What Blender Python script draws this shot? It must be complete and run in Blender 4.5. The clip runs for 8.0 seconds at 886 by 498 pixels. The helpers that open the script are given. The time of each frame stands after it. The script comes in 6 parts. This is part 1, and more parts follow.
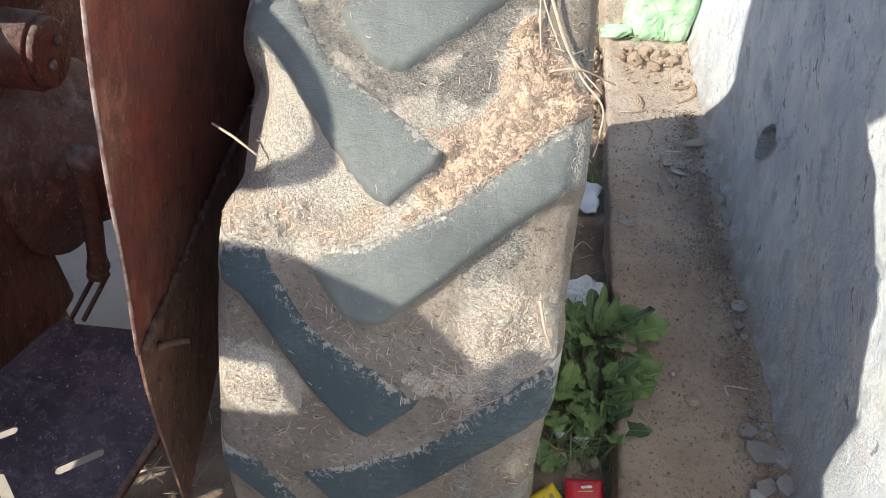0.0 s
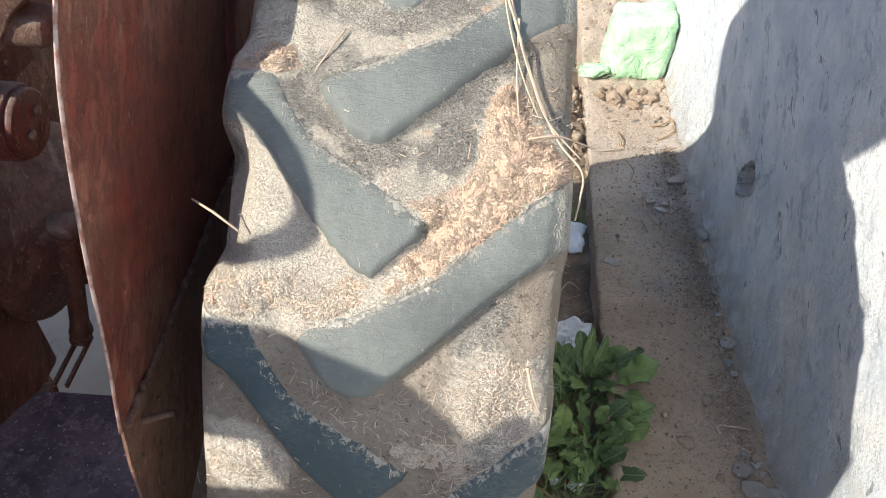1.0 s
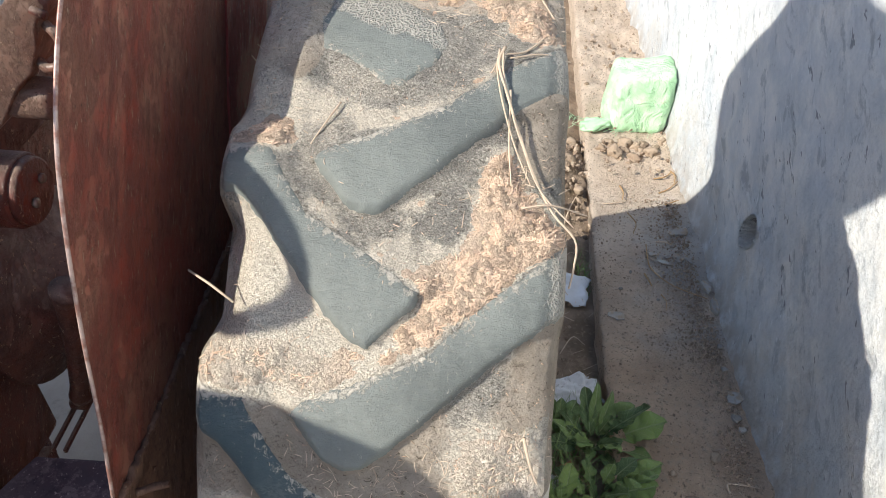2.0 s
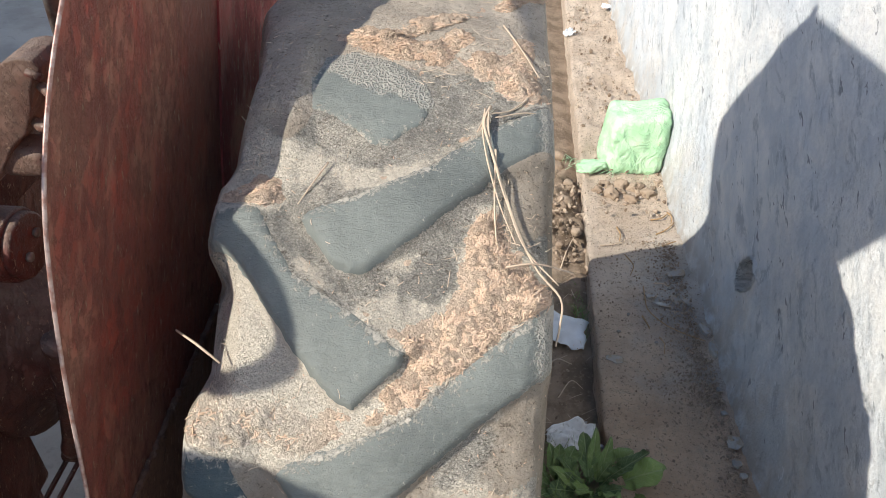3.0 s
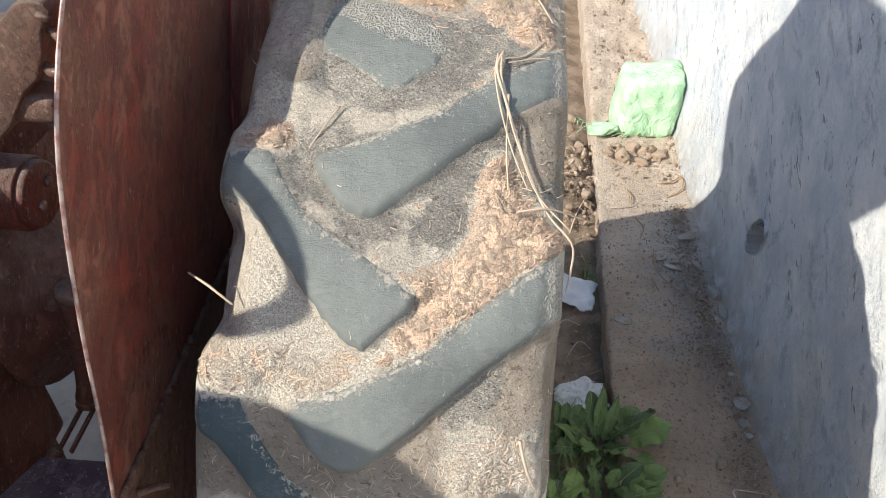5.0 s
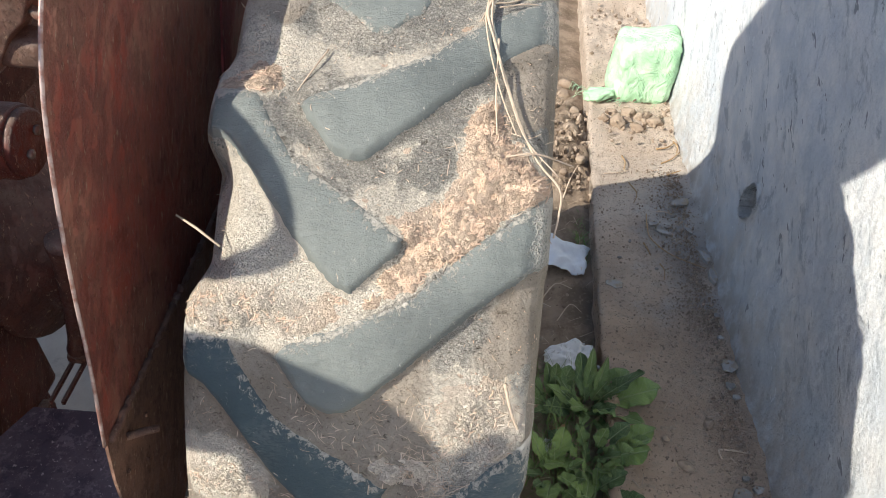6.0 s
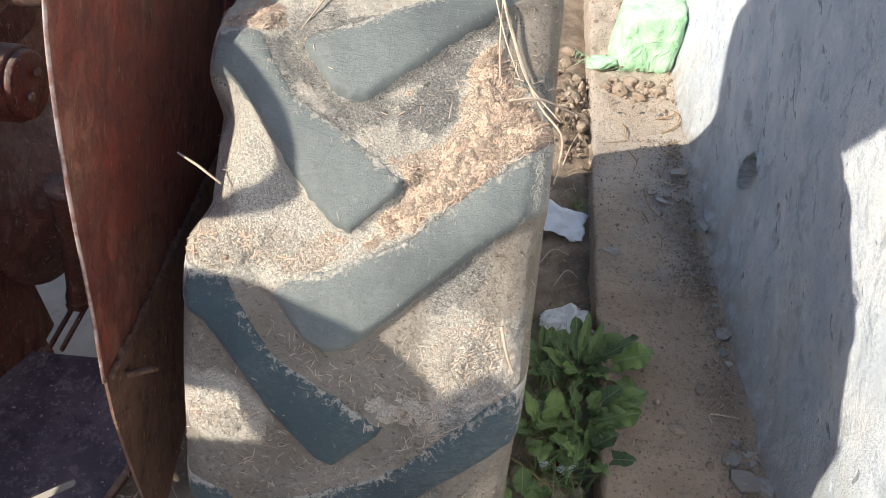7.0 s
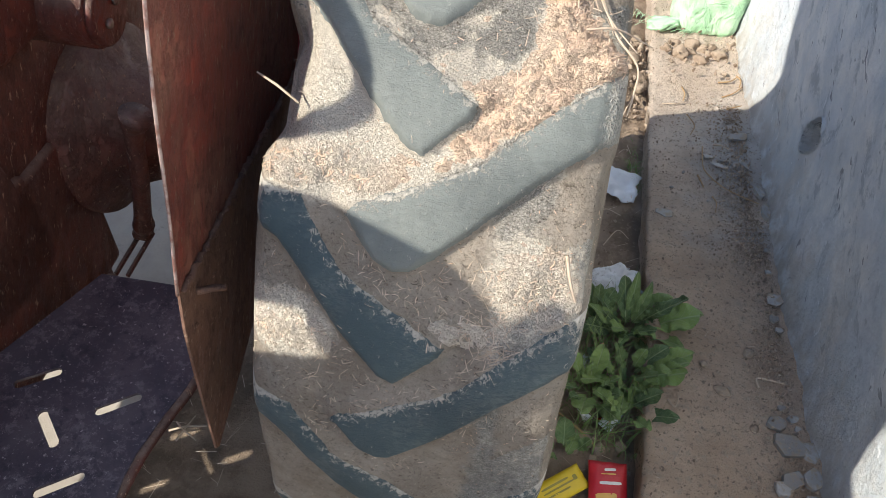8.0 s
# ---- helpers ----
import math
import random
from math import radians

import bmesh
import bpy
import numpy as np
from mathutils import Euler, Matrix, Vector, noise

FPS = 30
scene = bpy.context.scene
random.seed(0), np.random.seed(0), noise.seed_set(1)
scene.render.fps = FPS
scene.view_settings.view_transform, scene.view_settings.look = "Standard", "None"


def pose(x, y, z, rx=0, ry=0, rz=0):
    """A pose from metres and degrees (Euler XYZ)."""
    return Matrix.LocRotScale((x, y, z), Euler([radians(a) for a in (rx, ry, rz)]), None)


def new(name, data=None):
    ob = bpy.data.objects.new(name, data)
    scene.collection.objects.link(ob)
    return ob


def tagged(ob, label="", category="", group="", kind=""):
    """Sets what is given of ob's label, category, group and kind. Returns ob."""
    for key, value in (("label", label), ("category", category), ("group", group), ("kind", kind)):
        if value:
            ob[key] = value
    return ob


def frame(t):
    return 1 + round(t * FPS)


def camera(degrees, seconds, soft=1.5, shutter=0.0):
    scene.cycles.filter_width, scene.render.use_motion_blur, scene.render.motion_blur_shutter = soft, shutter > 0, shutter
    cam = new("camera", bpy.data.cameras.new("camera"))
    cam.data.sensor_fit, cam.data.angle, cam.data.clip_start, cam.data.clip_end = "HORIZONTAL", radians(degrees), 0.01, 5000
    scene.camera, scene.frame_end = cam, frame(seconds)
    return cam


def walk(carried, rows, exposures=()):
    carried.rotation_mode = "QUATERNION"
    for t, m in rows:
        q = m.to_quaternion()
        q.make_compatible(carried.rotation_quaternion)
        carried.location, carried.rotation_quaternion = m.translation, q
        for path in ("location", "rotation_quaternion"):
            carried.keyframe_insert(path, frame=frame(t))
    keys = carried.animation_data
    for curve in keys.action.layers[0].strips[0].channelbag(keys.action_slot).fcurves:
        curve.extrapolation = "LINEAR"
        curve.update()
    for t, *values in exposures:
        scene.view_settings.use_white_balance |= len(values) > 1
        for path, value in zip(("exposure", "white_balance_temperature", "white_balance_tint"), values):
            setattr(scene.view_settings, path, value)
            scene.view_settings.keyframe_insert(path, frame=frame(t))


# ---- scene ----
cam = camera(62.3, 8.0, soft=0.75)
# seconds, x, y, z, yaw, pitch, roll
PATH = [
    (0.0, 0.0524, 0.5875, 1.5303, 5.325, -47.972, -3.981),
    (0.5, 0.0575, 0.6045, 1.5478, 4.425, -47.105, -2.939),
    (1.0, 0.0527, 0.6179, 1.5556, 3.332, -45.370, -3.405),
    (2.5, 0.0746, 0.6383, 1.5861, 3.441, -39.904, -2.277),
    (3.0, 0.0806, 0.6456, 1.5962, 3.307, -38.823, -2.202),
    (3.5, 0.0799, 0.6474, 1.5987, 3.639, -39.032, -1.916),
    (4.0, 0.0812, 0.6459, 1.6007, 3.922, -38.959, -1.970),
    (4.5, 0.0776, 0.6387, 1.5901, 4.006, -39.998, -2.067),
    (6.0, 0.0901, 0.6100, 1.5563, 4.287, -43.535, -2.830),
    (6.5, 0.0929, 0.5992, 1.5474, 4.272, -44.635, -3.548),
    (7.0, 0.0910, 0.5838, 1.5356, 5.081, -45.614, -3.931),
    (7.5, 0.0890, 0.5685, 1.5253, 5.577, -46.741, -4.479),
    (8.0, 0.0675, 0.5385, 1.5119, 9.174, -48.355, -3.488),
]
walk(cam, [(t, pose(x, y, z, 90 + pitch, roll, yaw)) for t, x, y, z, yaw, pitch, roll in PATH],
     exposures=[(0.0, 0.76), (1.0, 0.77), (2.5, 0.57), (3.5, 0.46), (4.5, 0.56), (6.5, 0.68), (8.0, 0.74)])

# ---- light ----
SUN_WAY = Vector((0.70, 0.36, -0.57)).normalized()
sun_data = bpy.data.lights.new("sun", "SUN")
sun_data.energy, sun_data.angle, sun_data.color = 4.4, radians(0.5), (1.0, 0.945, 0.835)
sun = new("sun", sun_data)
sun.matrix_world = Matrix.Translation((-4, -2, 5)) @ SUN_WAY.to_track_quat("-Z", "Y").to_matrix().to_4x4()
world = bpy.data.worlds.new("sky")
scene.world = world
world.use_nodes = True
wn = world.node_tree
sky = wn.nodes.new("ShaderNodeTexSky")
sky.sky_type, sky.sun_disc = "NISHITA", False
sky.sun_elevation = math.asin(-SUN_WAY.z)
sky.sun_rotation = math.atan2(-SUN_WAY.x, -SUN_WAY.y)
sky.air_density, sky.dust_density, sky.ozone_density = 1.0, 0.8, 1.5
wn.links.new(sky.outputs[0], wn.nodes["Background"].inputs[0])
wn.nodes["Background"].inputs[1].default_value = 0.15


# ---- materials ----
class Mat:
    """A node material, written step by step."""

    def __init__(self, name, rough=0.9, metal=0.0, spec=0.3):
        self.m = bpy.data.materials.new(name)
        self.m.use_nodes = True
        self.t = self.m.node_tree
        self.b = self.t.nodes["Principled BSDF"]
        self.b.inputs["Roughness"].default_value = rough
        self.b.inputs["Metallic"].default_value = metal
        self.b.inputs["Specular IOR Level"].default_value = spec
        self.co = self.t.nodes.new("ShaderNodeTexCoord").outputs["Object"]
        self.last_bump = None

    def stretched(self, sx, sy, sz):
        n = self.t.nodes.new("ShaderNodeMapping")
        n.inputs["Scale"].default_value = (sx, sy, sz)
        self.t.links.new(self.co, n.inputs[0])
        return n.outputs[0]

    def noise(self, scale, detail=5.0, rough=0.6, co=None, distortion=0.0):
        n = self.t.nodes.new("ShaderNodeTexNoise")
        n.inputs["Scale"].default_value = scale
        n.inputs["Detail"].default_value = detail
        n.inputs["Roughness"].default_value = rough
        n.inputs["Distortion"].default_value = distortion
        self.t.links.new(co or self.co, n.inputs["Vector"])
        return n.outputs["Fac"]

    def cells(self, scale, feature="DISTANCE_TO_EDGE", co=None):
        n = self.t.nodes.new("ShaderNodeTexVoronoi")
        n.feature = feature
        n.inputs["Scale"].default_value = scale
        self.t.links.new(co or self.co, n.inputs["Vector"])
        return n.outputs["Distance"]

    def ramp(self, value, lo, hi, a=0.0, b=1.0):
        n = self.t.nodes.new("ShaderNodeMapRange")
        n.interpolation_type = "SMOOTHSTEP"
        for i, v in zip(range(1, 5), (lo, hi, a, b)):
            n.inputs[i].default_value = v
        self.t.links.new(value, n.inputs[0])
        return n.outputs[0]

    def math(self, op, a, b):
        n = self.t.nodes.new("ShaderNodeMath")
        n.operation = op
        for i, v in enumerate((a, b)):
            if isinstance(v, (int, float)):
                n.inputs[i].default_value = v
            else:
                self.t.links.new(v, n.inputs[i])
        return n.outputs[0]

    def mix(self, fac, a, b):
        n = self.t.nodes.new("ShaderNodeMix")
        n.data_type = "RGBA"
        if isinstance(fac, (int, float)):
            n.inputs[0].default_value = fac
        else:
            self.t.links.new(fac, n.inputs[0])
        for i, v in ((6, a), (7, b)):
            if isinstance(v, tuple):
                n.inputs[i].default_value = (*v, 1.0)
            else:
                self.t.links.new(v, n.inputs[i])
        return n.outputs[2]

    def tilted(self, degrees):
        n = self.t.nodes.new("ShaderNodeMapping")
        n.inputs["Rotation"].default_value = (radians(degrees), 0, 0)
        self.t.links.new(self.co, n.inputs[0])
        return n.outputs[0]

    def warped(self, scale, amount):
        """Coordinates shaken by noise, so that cells come out uneven."""
        n = self.t.nodes.new("ShaderNodeTexNoise")
        n.inputs["Scale"].default_value = scale
        self.t.links.new(self.co, n.inputs["Vector"])
        k = self.t.nodes.new("ShaderNodeVectorMath")
        k.operation = "MULTIPLY_ADD"
        self.t.links.new(n.outputs["Color"], k.inputs[0])
        k.inputs[1].default_value = (amount,) * 3
        self.t.links.new(self.co, k.inputs[2])
        return k.outputs[0]

    def attribute(self, name):
        n = self.t.nodes.new("ShaderNodeAttribute")
        n.attribute_name = name
        return n.outputs["Fac"]

    def random(self):
        return self.t.nodes.new("ShaderNodeObjectInfo").outputs["Random"]

    def island(self):
        return self.t.nodes.new("ShaderNodeNewGeometry").outputs["Random Per Island"]

    def facing_up(self):
        n = self.t.nodes.new("ShaderNodeSeparateXYZ")
        self.t.links.new(self.t.nodes.new("ShaderNodeNewGeometry").outputs["Normal"], n.inputs[0])
        return n.outputs[2]

    def up(self):
        n = self.t.nodes.new("ShaderNodeSeparateXYZ")
        self.t.links.new(self.co, n.inputs[0])
        return n.outputs

    def colour(self, c):
        if isinstance(c, tuple):
            self.b.inputs["Base Color"].default_value = (*c, 1.0)
        else:
            self.t.links.new(c, self.b.inputs["Base Color"])
        return self

    def rough(self, v):
        self.t.links.new(v, self.b.inputs["Roughness"])
        return self

    def bump(self, value, depth):
        n = self.t.nodes.new("ShaderNodeBump")
        n.inputs["Strength"].default_value = 1.0
        n.inputs["Distance"].default_value = depth
        self.t.links.new(value, n.inputs["Height"])
        if self.last_bump:
            self.t.links.new(self.last_bump, n.inputs["Normal"])
        self.last_bump = n.outputs[0]
        self.t.links.new(self.last_bump, self.b.inputs["Normal"])
        return self


def make_materials():
    M = {}
    # dusty grey rubber of the lugs, finely crazed like leather, with dust frosted along the edges
    m = Mat("lug_rubber", rough=0.62, spec=0.5)
    warp = m.warped(60.0, 0.006)
    skin = m.ramp(m.cells(330.0, co=warp), 0.0, 0.25)
    dust = m.ramp(m.noise(8.0, 7, 0.68), 0.36, 0.66)
    c = m.mix(dust, (0.112, 0.124, 0.117), (0.182, 0.198, 0.184))
    # navy tint on the low lugs stands in for the blue shade there
    c = m.mix(m.math("MULTIPLY", m.attribute("shade_tint"), 0.85), c, m.mix(dust, (0.014, 0.038, 0.052), (0.030, 0.062, 0.076)))
    wrinkle = m.ramp(m.noise(85.0, 5, 0.7, co=m.stretched(1.0, 1.0, 2.6), distortion=1.6), 0.42, 0.60)
    show = m.ramp(m.noise(14.0, 4), 0.40, 0.62)
    c = m.mix(m.math("MULTIPLY", m.math("MULTIPLY", wrinkle, show), 0.25), c, (0.235, 0.255, 0.235))
    worn = m.math("MULTIPLY", m.math("SUBTRACT", 1.0, skin), show)
    c = m.mix(m.math("MULTIPLY", worn, 0.12), c, (0.045, 0.056, 0.058))
    specks = m.ramp(m.noise(95.0, 6, 0.82, co=m.stretched(1.6, 0.8, 0.8)), 0.625, 0.66)
    c = m.mix(m.math("MULTIPLY", specks, 0.6), c, (0.45, 0.42, 0.37))
    frost = m.math("ADD", m.attribute("dust"), m.math("MULTIPLY", m.math("SUBTRACT", m.noise(115.0, 8, 0.84, distortion=0.5), 0.5), 3.0))
    c = m.mix(m.ramp(frost, 0.43, 0.60, 0.0, 0.85), c, (0.54, 0.495, 0.425))
    bubble = m.ramp(m.cells(210.0, co=m.warped(70.0, 0.014)), 0.0, 0.30, 1.0, 0.0)
    crust = m.ramp(m.math("ADD", m.attribute("crust"), m.math("MULTIPLY", m.math("SUBTRACT", m.noise(22.0, 5, 0.7), 0.5), 1.3)), 0.45, 0.62)
    c = m.mix(m.math("MULTIPLY", crust, m.math("ADD", m.math("MULTIPLY", bubble, 0.55), 0.28)), c, (0.44, 0.41, 0.355))
    m.colour(c).bump(skin, 0.00015).bump(wrinkle, 0.00025).bump(m.noise(35.0, 4), 0.0010).bump(m.ramp(frost, 0.42, 0.75), 0.0005)
    m.bump(m.math("MULTIPLY", crust, bubble), 0.0016)
    m.rough(m.ramp(dust, 0, 1, 0.50, 0.72))
    M["lug"] = m.m
    # carcass between the lugs: dust over the fine leathery grain of old rubber
    m = Mat("carcass_rubber", rough=0.92, spec=0.18)
    warp = m.warped(75.0, 0.010)
    k = m.t.nodes.new("ShaderNodeMapping")
    k.inputs["Scale"].default_value = (0.62, 1.0, 1.0)
    m.t.links.new(warp, k.inputs[0])
    cell = m.ramp(m.cells(400.0, co=k.outputs[0]), 0.0, 0.17)
    fold = m.math("ABSOLUTE", m.math("SUBTRACT", m.noise(120.0, 3, 0.62, co=m.stretched(0.75, 1.25, 1.25), distortion=1.4), 0.5), 0.0)
    fold = m.ramp(fold, 0.0, 0.055)
    grain = m.math("MULTIPLY", m.math("ADD", m.math("MULTIPLY", cell, 0.65), 0.35), m.math("ADD", m.math("MULTIPLY", fold, 0.75), 0.25))
    fine = m.noise(330.0, 4, 0.75, co=m.stretched(0.6, 1.0, 1.0), distortion=0.8)
    mud = m.ramp(m.math("ADD", m.attribute("mud"), m.math("MULTIPLY", m.math("SUBTRACT", m.noise(26.0, 6, 0.7), 0.5), 1.1)), 0.35, 0.65)
    cream = m.ramp(m.math("ADD", m.attribute("cream"), m.math("MULTIPLY", m.math("SUBTRACT", m.noise(19.0, 7, 0.72), 0.5), 2.2)), 0.22, 0.62)
    bare = m.mix(m.ramp(m.noise(12.0, 7, 0.7), 0.36, 0.62), (0.35, 0.330, 0.295), (0.56, 0.515, 0.445))
    c = m.mix(cream, bare, m.mix(m.noise(40.0, 5), (0.69, 0.615, 0.510), (0.79, 0.715, 0.60)))
    lines = m.math("MULTIPLY", m.math("SUBTRACT", 1.0, grain), m.math("SUBTRACT", 1.0, m.math("MULTIPLY", cream, 0.7)))
    c = m.mix(m.math("MULTIPLY", lines, 0.72), c, (0.110, 0.108, 0.100))
    c = m.mix(m.math("MULTIPLY", m.ramp(fine, 0.54, 0.70), 0.5), c, (0.68, 0.62, 0.525))
    blotch = m.ramp(m.noise(9.0, 6, 0.65), 0.36, 0.64)
    tan = m.mix(m.attribute("crown"), m.mix(blotch, (0.275, 0.232, 0.186), (0.385, 0.332, 0.272)), m.mix(blotch, (0.420, 0.360, 0.295), (0.55, 0.478, 0.395)))
    tan = m.mix(m.math("MULTIPLY", m.ramp(m.noise(110.0, 6, 0.75, distortion=1.5), 0.56, 0.64), 0.55), tan, (0.25, 0.195, 0.15))
    crease = m.math("ABSOLUTE", m.math("SUBTRACT", m.noise(30.0, 7, 0.74, distortion=0.7), 0.5), 0.0)
    crease = m.math("MULTIPLY", m.ramp(crease, 0.0, 0.028, 1.0, 0.0), m.ramp(m.noise(7.0, 4), 0.42, 0.58))
    tan = m.mix(m.math("MULTIPLY", crease, 0.40), tan, (0.17, 0.142, 0.115))
    c = m.mix(mud, c, tan)
    bits = m.ramp(m.noise(70.0, 5, 0.75, co=m.stretched(1.0, 2.0, 2.0), distortion=2.5), 0.60, 0.64)
    c = m.mix(m.math("MULTIPLY", bits, m.math("SUBTRACT", 0.65, m.math("MULTIPLY", cream, 0.45))), c, (0.22, 0.165, 0.12))
    flecks = m.ramp(m.noise(150.0, 4, 0.7, co=m.stretched(1.0, 1.6, 1.6), distortion=1.0), 0.605, 0.64)
    c = m.mix(m.math("MULTIPLY", flecks, m.math("SUBTRACT", 0.75, m.math("MULTIPLY", cream, 0.60))), c, (0.105, 0.085, 0.066))
    pale = m.ramp(m.noise(120.0, 5, 0.75, co=m.stretched(1.7, 1.0, 1.0), distortion=1.2), 0.63, 0.66)
    c = m.mix(m.math("MULTIPLY", pale, 0.5), c, (0.66, 0.58, 0.47))
    rubber = m.math("SUBTRACT", 1.0, m.math("MULTIPLY", mud, 0.85))
    m.colour(c).bump(m.math("MULTIPLY", grain, rubber), 0.0024).bump(fine, 0.0016).bump(m.noise(120.0, 6, 0.74), 0.0052).bump(m.noise(420.0, 3, 0.7), 0.0010).bump(flecks, -0.0012).bump(m.noise(38.0, 5, 0.6), 0.004)
    M["carcass"] = m.m
    # chaff and dried dung packed in the pockets: matted, curling fibres
    m = Mat("chaff_mud", rough=0.95, spec=0.1)
    ridge = m.math("ABSOLUTE", m.math("SUBTRACT", m.noise(70.0, 3, 0.6, distortion=2.6), 0.5), 0.0)
    strand = m.ramp(ridge, 0.0, 0.085, 1.0, 0.0)
    ridge2 = m.math("ABSOLUTE", m.math("SUBTRACT", m.noise(150.0, 3, 0.6, distortion=1.8), 0.5), 0.0)
    strand2 = m.ramp(ridge2, 0.0, 0.09, 1.0, 0.0)
    mat_h = m.math("MAXIMUM", strand, m.math("MULTIPLY", strand2, 0.75))
    warm = m.ramp(m.noise(9.0, 5), 0.40, 0.62)
    c = m.mix(warm, (0.72, 0.560, 0.430), (0.66, 0.475, 0.345))
    c = m.mix(m.math("MULTIPLY", mat_h, 0.5), c, (0.75, 0.615, 0.485))
    c = m.mix(m.attribute("pale"), c, m.mix(m.noise(30.0, 5), (0.73, 0.65, 0.545), (0.81, 0.735, 0.625)))
    # dark pits coloured in for the shade between strands
    pits = m.ramp(m.noise(190.0, 5, 0.78, distortion=1.2), 0.31, 0.43)
    pits = m.math("MAXIMUM", pits, m.math("MULTIPLY", m.attribute("pale"), 0.7))
    c = m.mix(pits, (0.40, 0.275, 0.190), c)
    m.colour(c).bump(mat_h, 0.0080).bump(m.noise(240.0, 4, 0.7, distortion=1.2), 0.0030)
    M["chaff"] = m.m
    m = Mat("chaff_crumb", rough=0.95, spec=0.1)
    M["crumb"] = m.colour(m.mix(m.island(), (0.56, 0.395, 0.280), (0.70, 0.525, 0.395))).bump(m.noise(300.0, 3), 0.001).m
    m = Mat("straw", rough=0.65, spec=0.25)
    c = m.mix(m.island(), (0.47, 0.360, 0.265), (0.71, 0.585, 0.455))
    c = m.mix(m.math("MULTIPLY", m.ramp(m.noise(130.0, 4), 0.5, 0.7), 0.4), c, (0.34, 0.24, 0.16))
    m.colour(c).bump(m.noise(400.0, 3), 0.0006)
    M["straw"] = m.m
    # red tractor paint under dust and rust
    for name, a, b, dust_c, amount in (
        ("fender_paint", (0.330, 0.064, 0.042), (0.235, 0.066, 0.046), (0.300, 0.165, 0.110), 0.65),
        ("casting_paint", (0.125, 0.030, 0.021), (0.066, 0.021, 0.015), (0.105, 0.058, 0.043), 0.5),
        ("flap_paint", (0.265, 0.126, 0.086), (0.205, 0.104, 0.072), (0.26, 0.175, 0.125), 0.4),
        ("arm_paint", (0.185, 0.088, 0.062), (0.140, 0.077, 0.057), (0.20, 0.145, 0.11), 0.5),
        ("bright_red_paint", (0.36, 0.040, 0.042), (0.26, 0.034, 0.036), (0.24, 0.11, 0.085), 0.3),
    ):
        m = Mat(name, rough=0.5, spec=0.4)
        m.co = m.tilted(26.8)
        big = m.ramp(m.noise(4.0, 5), 0.40, 0.62)
        patch = m.ramp(m.noise(9.0, 7, 0.72, co=m.stretched(1, 1.0, 0.42)), 0.42, 0.60)
        grime = m.ramp(m.noise(48.0, 8, 0.80, co=m.stretched(1, 1.0, 0.6)), 0.44, 0.60)
        c = m.mix(big, a, b)
        c = m.mix(m.math("MULTIPLY", patch, amount), c, dust_c)
        c = m.mix(m.math("MULTIPLY", grime, 0.48), c, tuple(v * 0.42 for v in b))
        if name in ("casting_paint", "arm_paint"):
            # upward faces paled: settled dust plus the sky light falling on them
            c = m.mix(m.math("MULTIPLY", m.ramp(m.facing_up(), 0.25, 0.85), m.ramp(m.noise(22.0, 6, 0.7), 0.35, 0.60, 0.35, 0.9)), c, (0.22, 0.165, 0.135))
        pits = m.ramp(m.noise(170.0, 6, 0.75, co=m.stretched(1, 1, 0.6)), 0.60, 0.66)
        c = m.mix(m.math("MULTIPLY", pits, 0.75), c, (0.030, 0.016, 0.012))
        chips = m.ramp(m.noise(140.0, 6, 0.76, co=m.stretched(1, 0.9, 0.35)), 0.592, 0.64)
        c = m.mix(m.math("MULTIPLY", chips, 0.8), c, (0.42, 0.29, 0.20))
        m.colour(c).bump(m.noise(40.0, 5), 0.002).bump(grime, 0.0010).bump(chips, 0.0006)
        m.rough(m.ramp(patch, 0, 1, 0.42, 0.8))
        M[name] = m.m
    m = Mat("bare_edge_steel", rough=0.45, metal=0.4)
    m.colour(m.mix(m.ramp(m.noise(50.0, 5), 0.4, 0.6), (0.50, 0.38, 0.34), (0.30, 0.16, 0.13)))
    m.bump(m.noise(120.0, 4), 0.0008)
    M["edge"] = m.m
    m = Mat("worn_steel", rough=0.55, metal=0.6)
    m.colour(m.mix(m.ramp(m.noise(25.0, 5), 0.4, 0.6), (0.25, 0.22, 0.20), (0.12, 0.075, 0.055)))
    m.bump(m.noise(90.0, 4), 0.001)
    M["steel"] = m.m
    # dark blue footplate with scratches, rust and dust
    m = Mat("footplate_paint", rough=0.5, spec=0.5)
    c = m.mix(m.ramp(m.noise(7.0, 6), 0.4, 0.62), (0.060, 0.050, 0.063), (0.102, 0.085, 0.096))
    c = m.mix(m.math("MULTIPLY", m.ramp(m.noise(48.0, 8, 0.8), 0.50, 0.60), 0.7), c, (0.185, 0.155, 0.170))
    c = m.mix(m.math("MULTIPLY", m.ramp(m.noise(26.0, 7, 0.75), 0.54, 0.62), 0.6), c, (0.026, 0.022, 0.034))
    c = m.mix(m.math("MULTIPLY", m.ramp(m.noise(120.0, 4, 0.7), 0.60, 0.68), 0.8), c, (0.42, 0.38, 0.37))
    m.colour(c).bump(m.noise(70.0, 5), 0.0015)
    m.rough(m.ramp(m.noise(12.0, 5), 0.35, 0.65, 0.42, 0.8))
    M["footplate"] = m.m
    # whitewashed plaster, trowelled, with grey stains and upright smears
    m = Mat("whitewashed_plaster", rough=0.92, spec=0.15)
    upright = m.co
    m.co = m.tilted(50.0)
    big = m.ramp(m.noise(3.2, 7, 0.66), 0.38, 0.62)
    run = m.ramp(m.noise(8.0, 6, 0.66, co=m.stretched(1, 1, 0.42)), 0.42, 0.64)
    spots = m.ramp(m.noise(17.0, 6, 0.7, co=m.stretched(1, 1, 0.45), distortion=0.4), 0.54, 0.64)
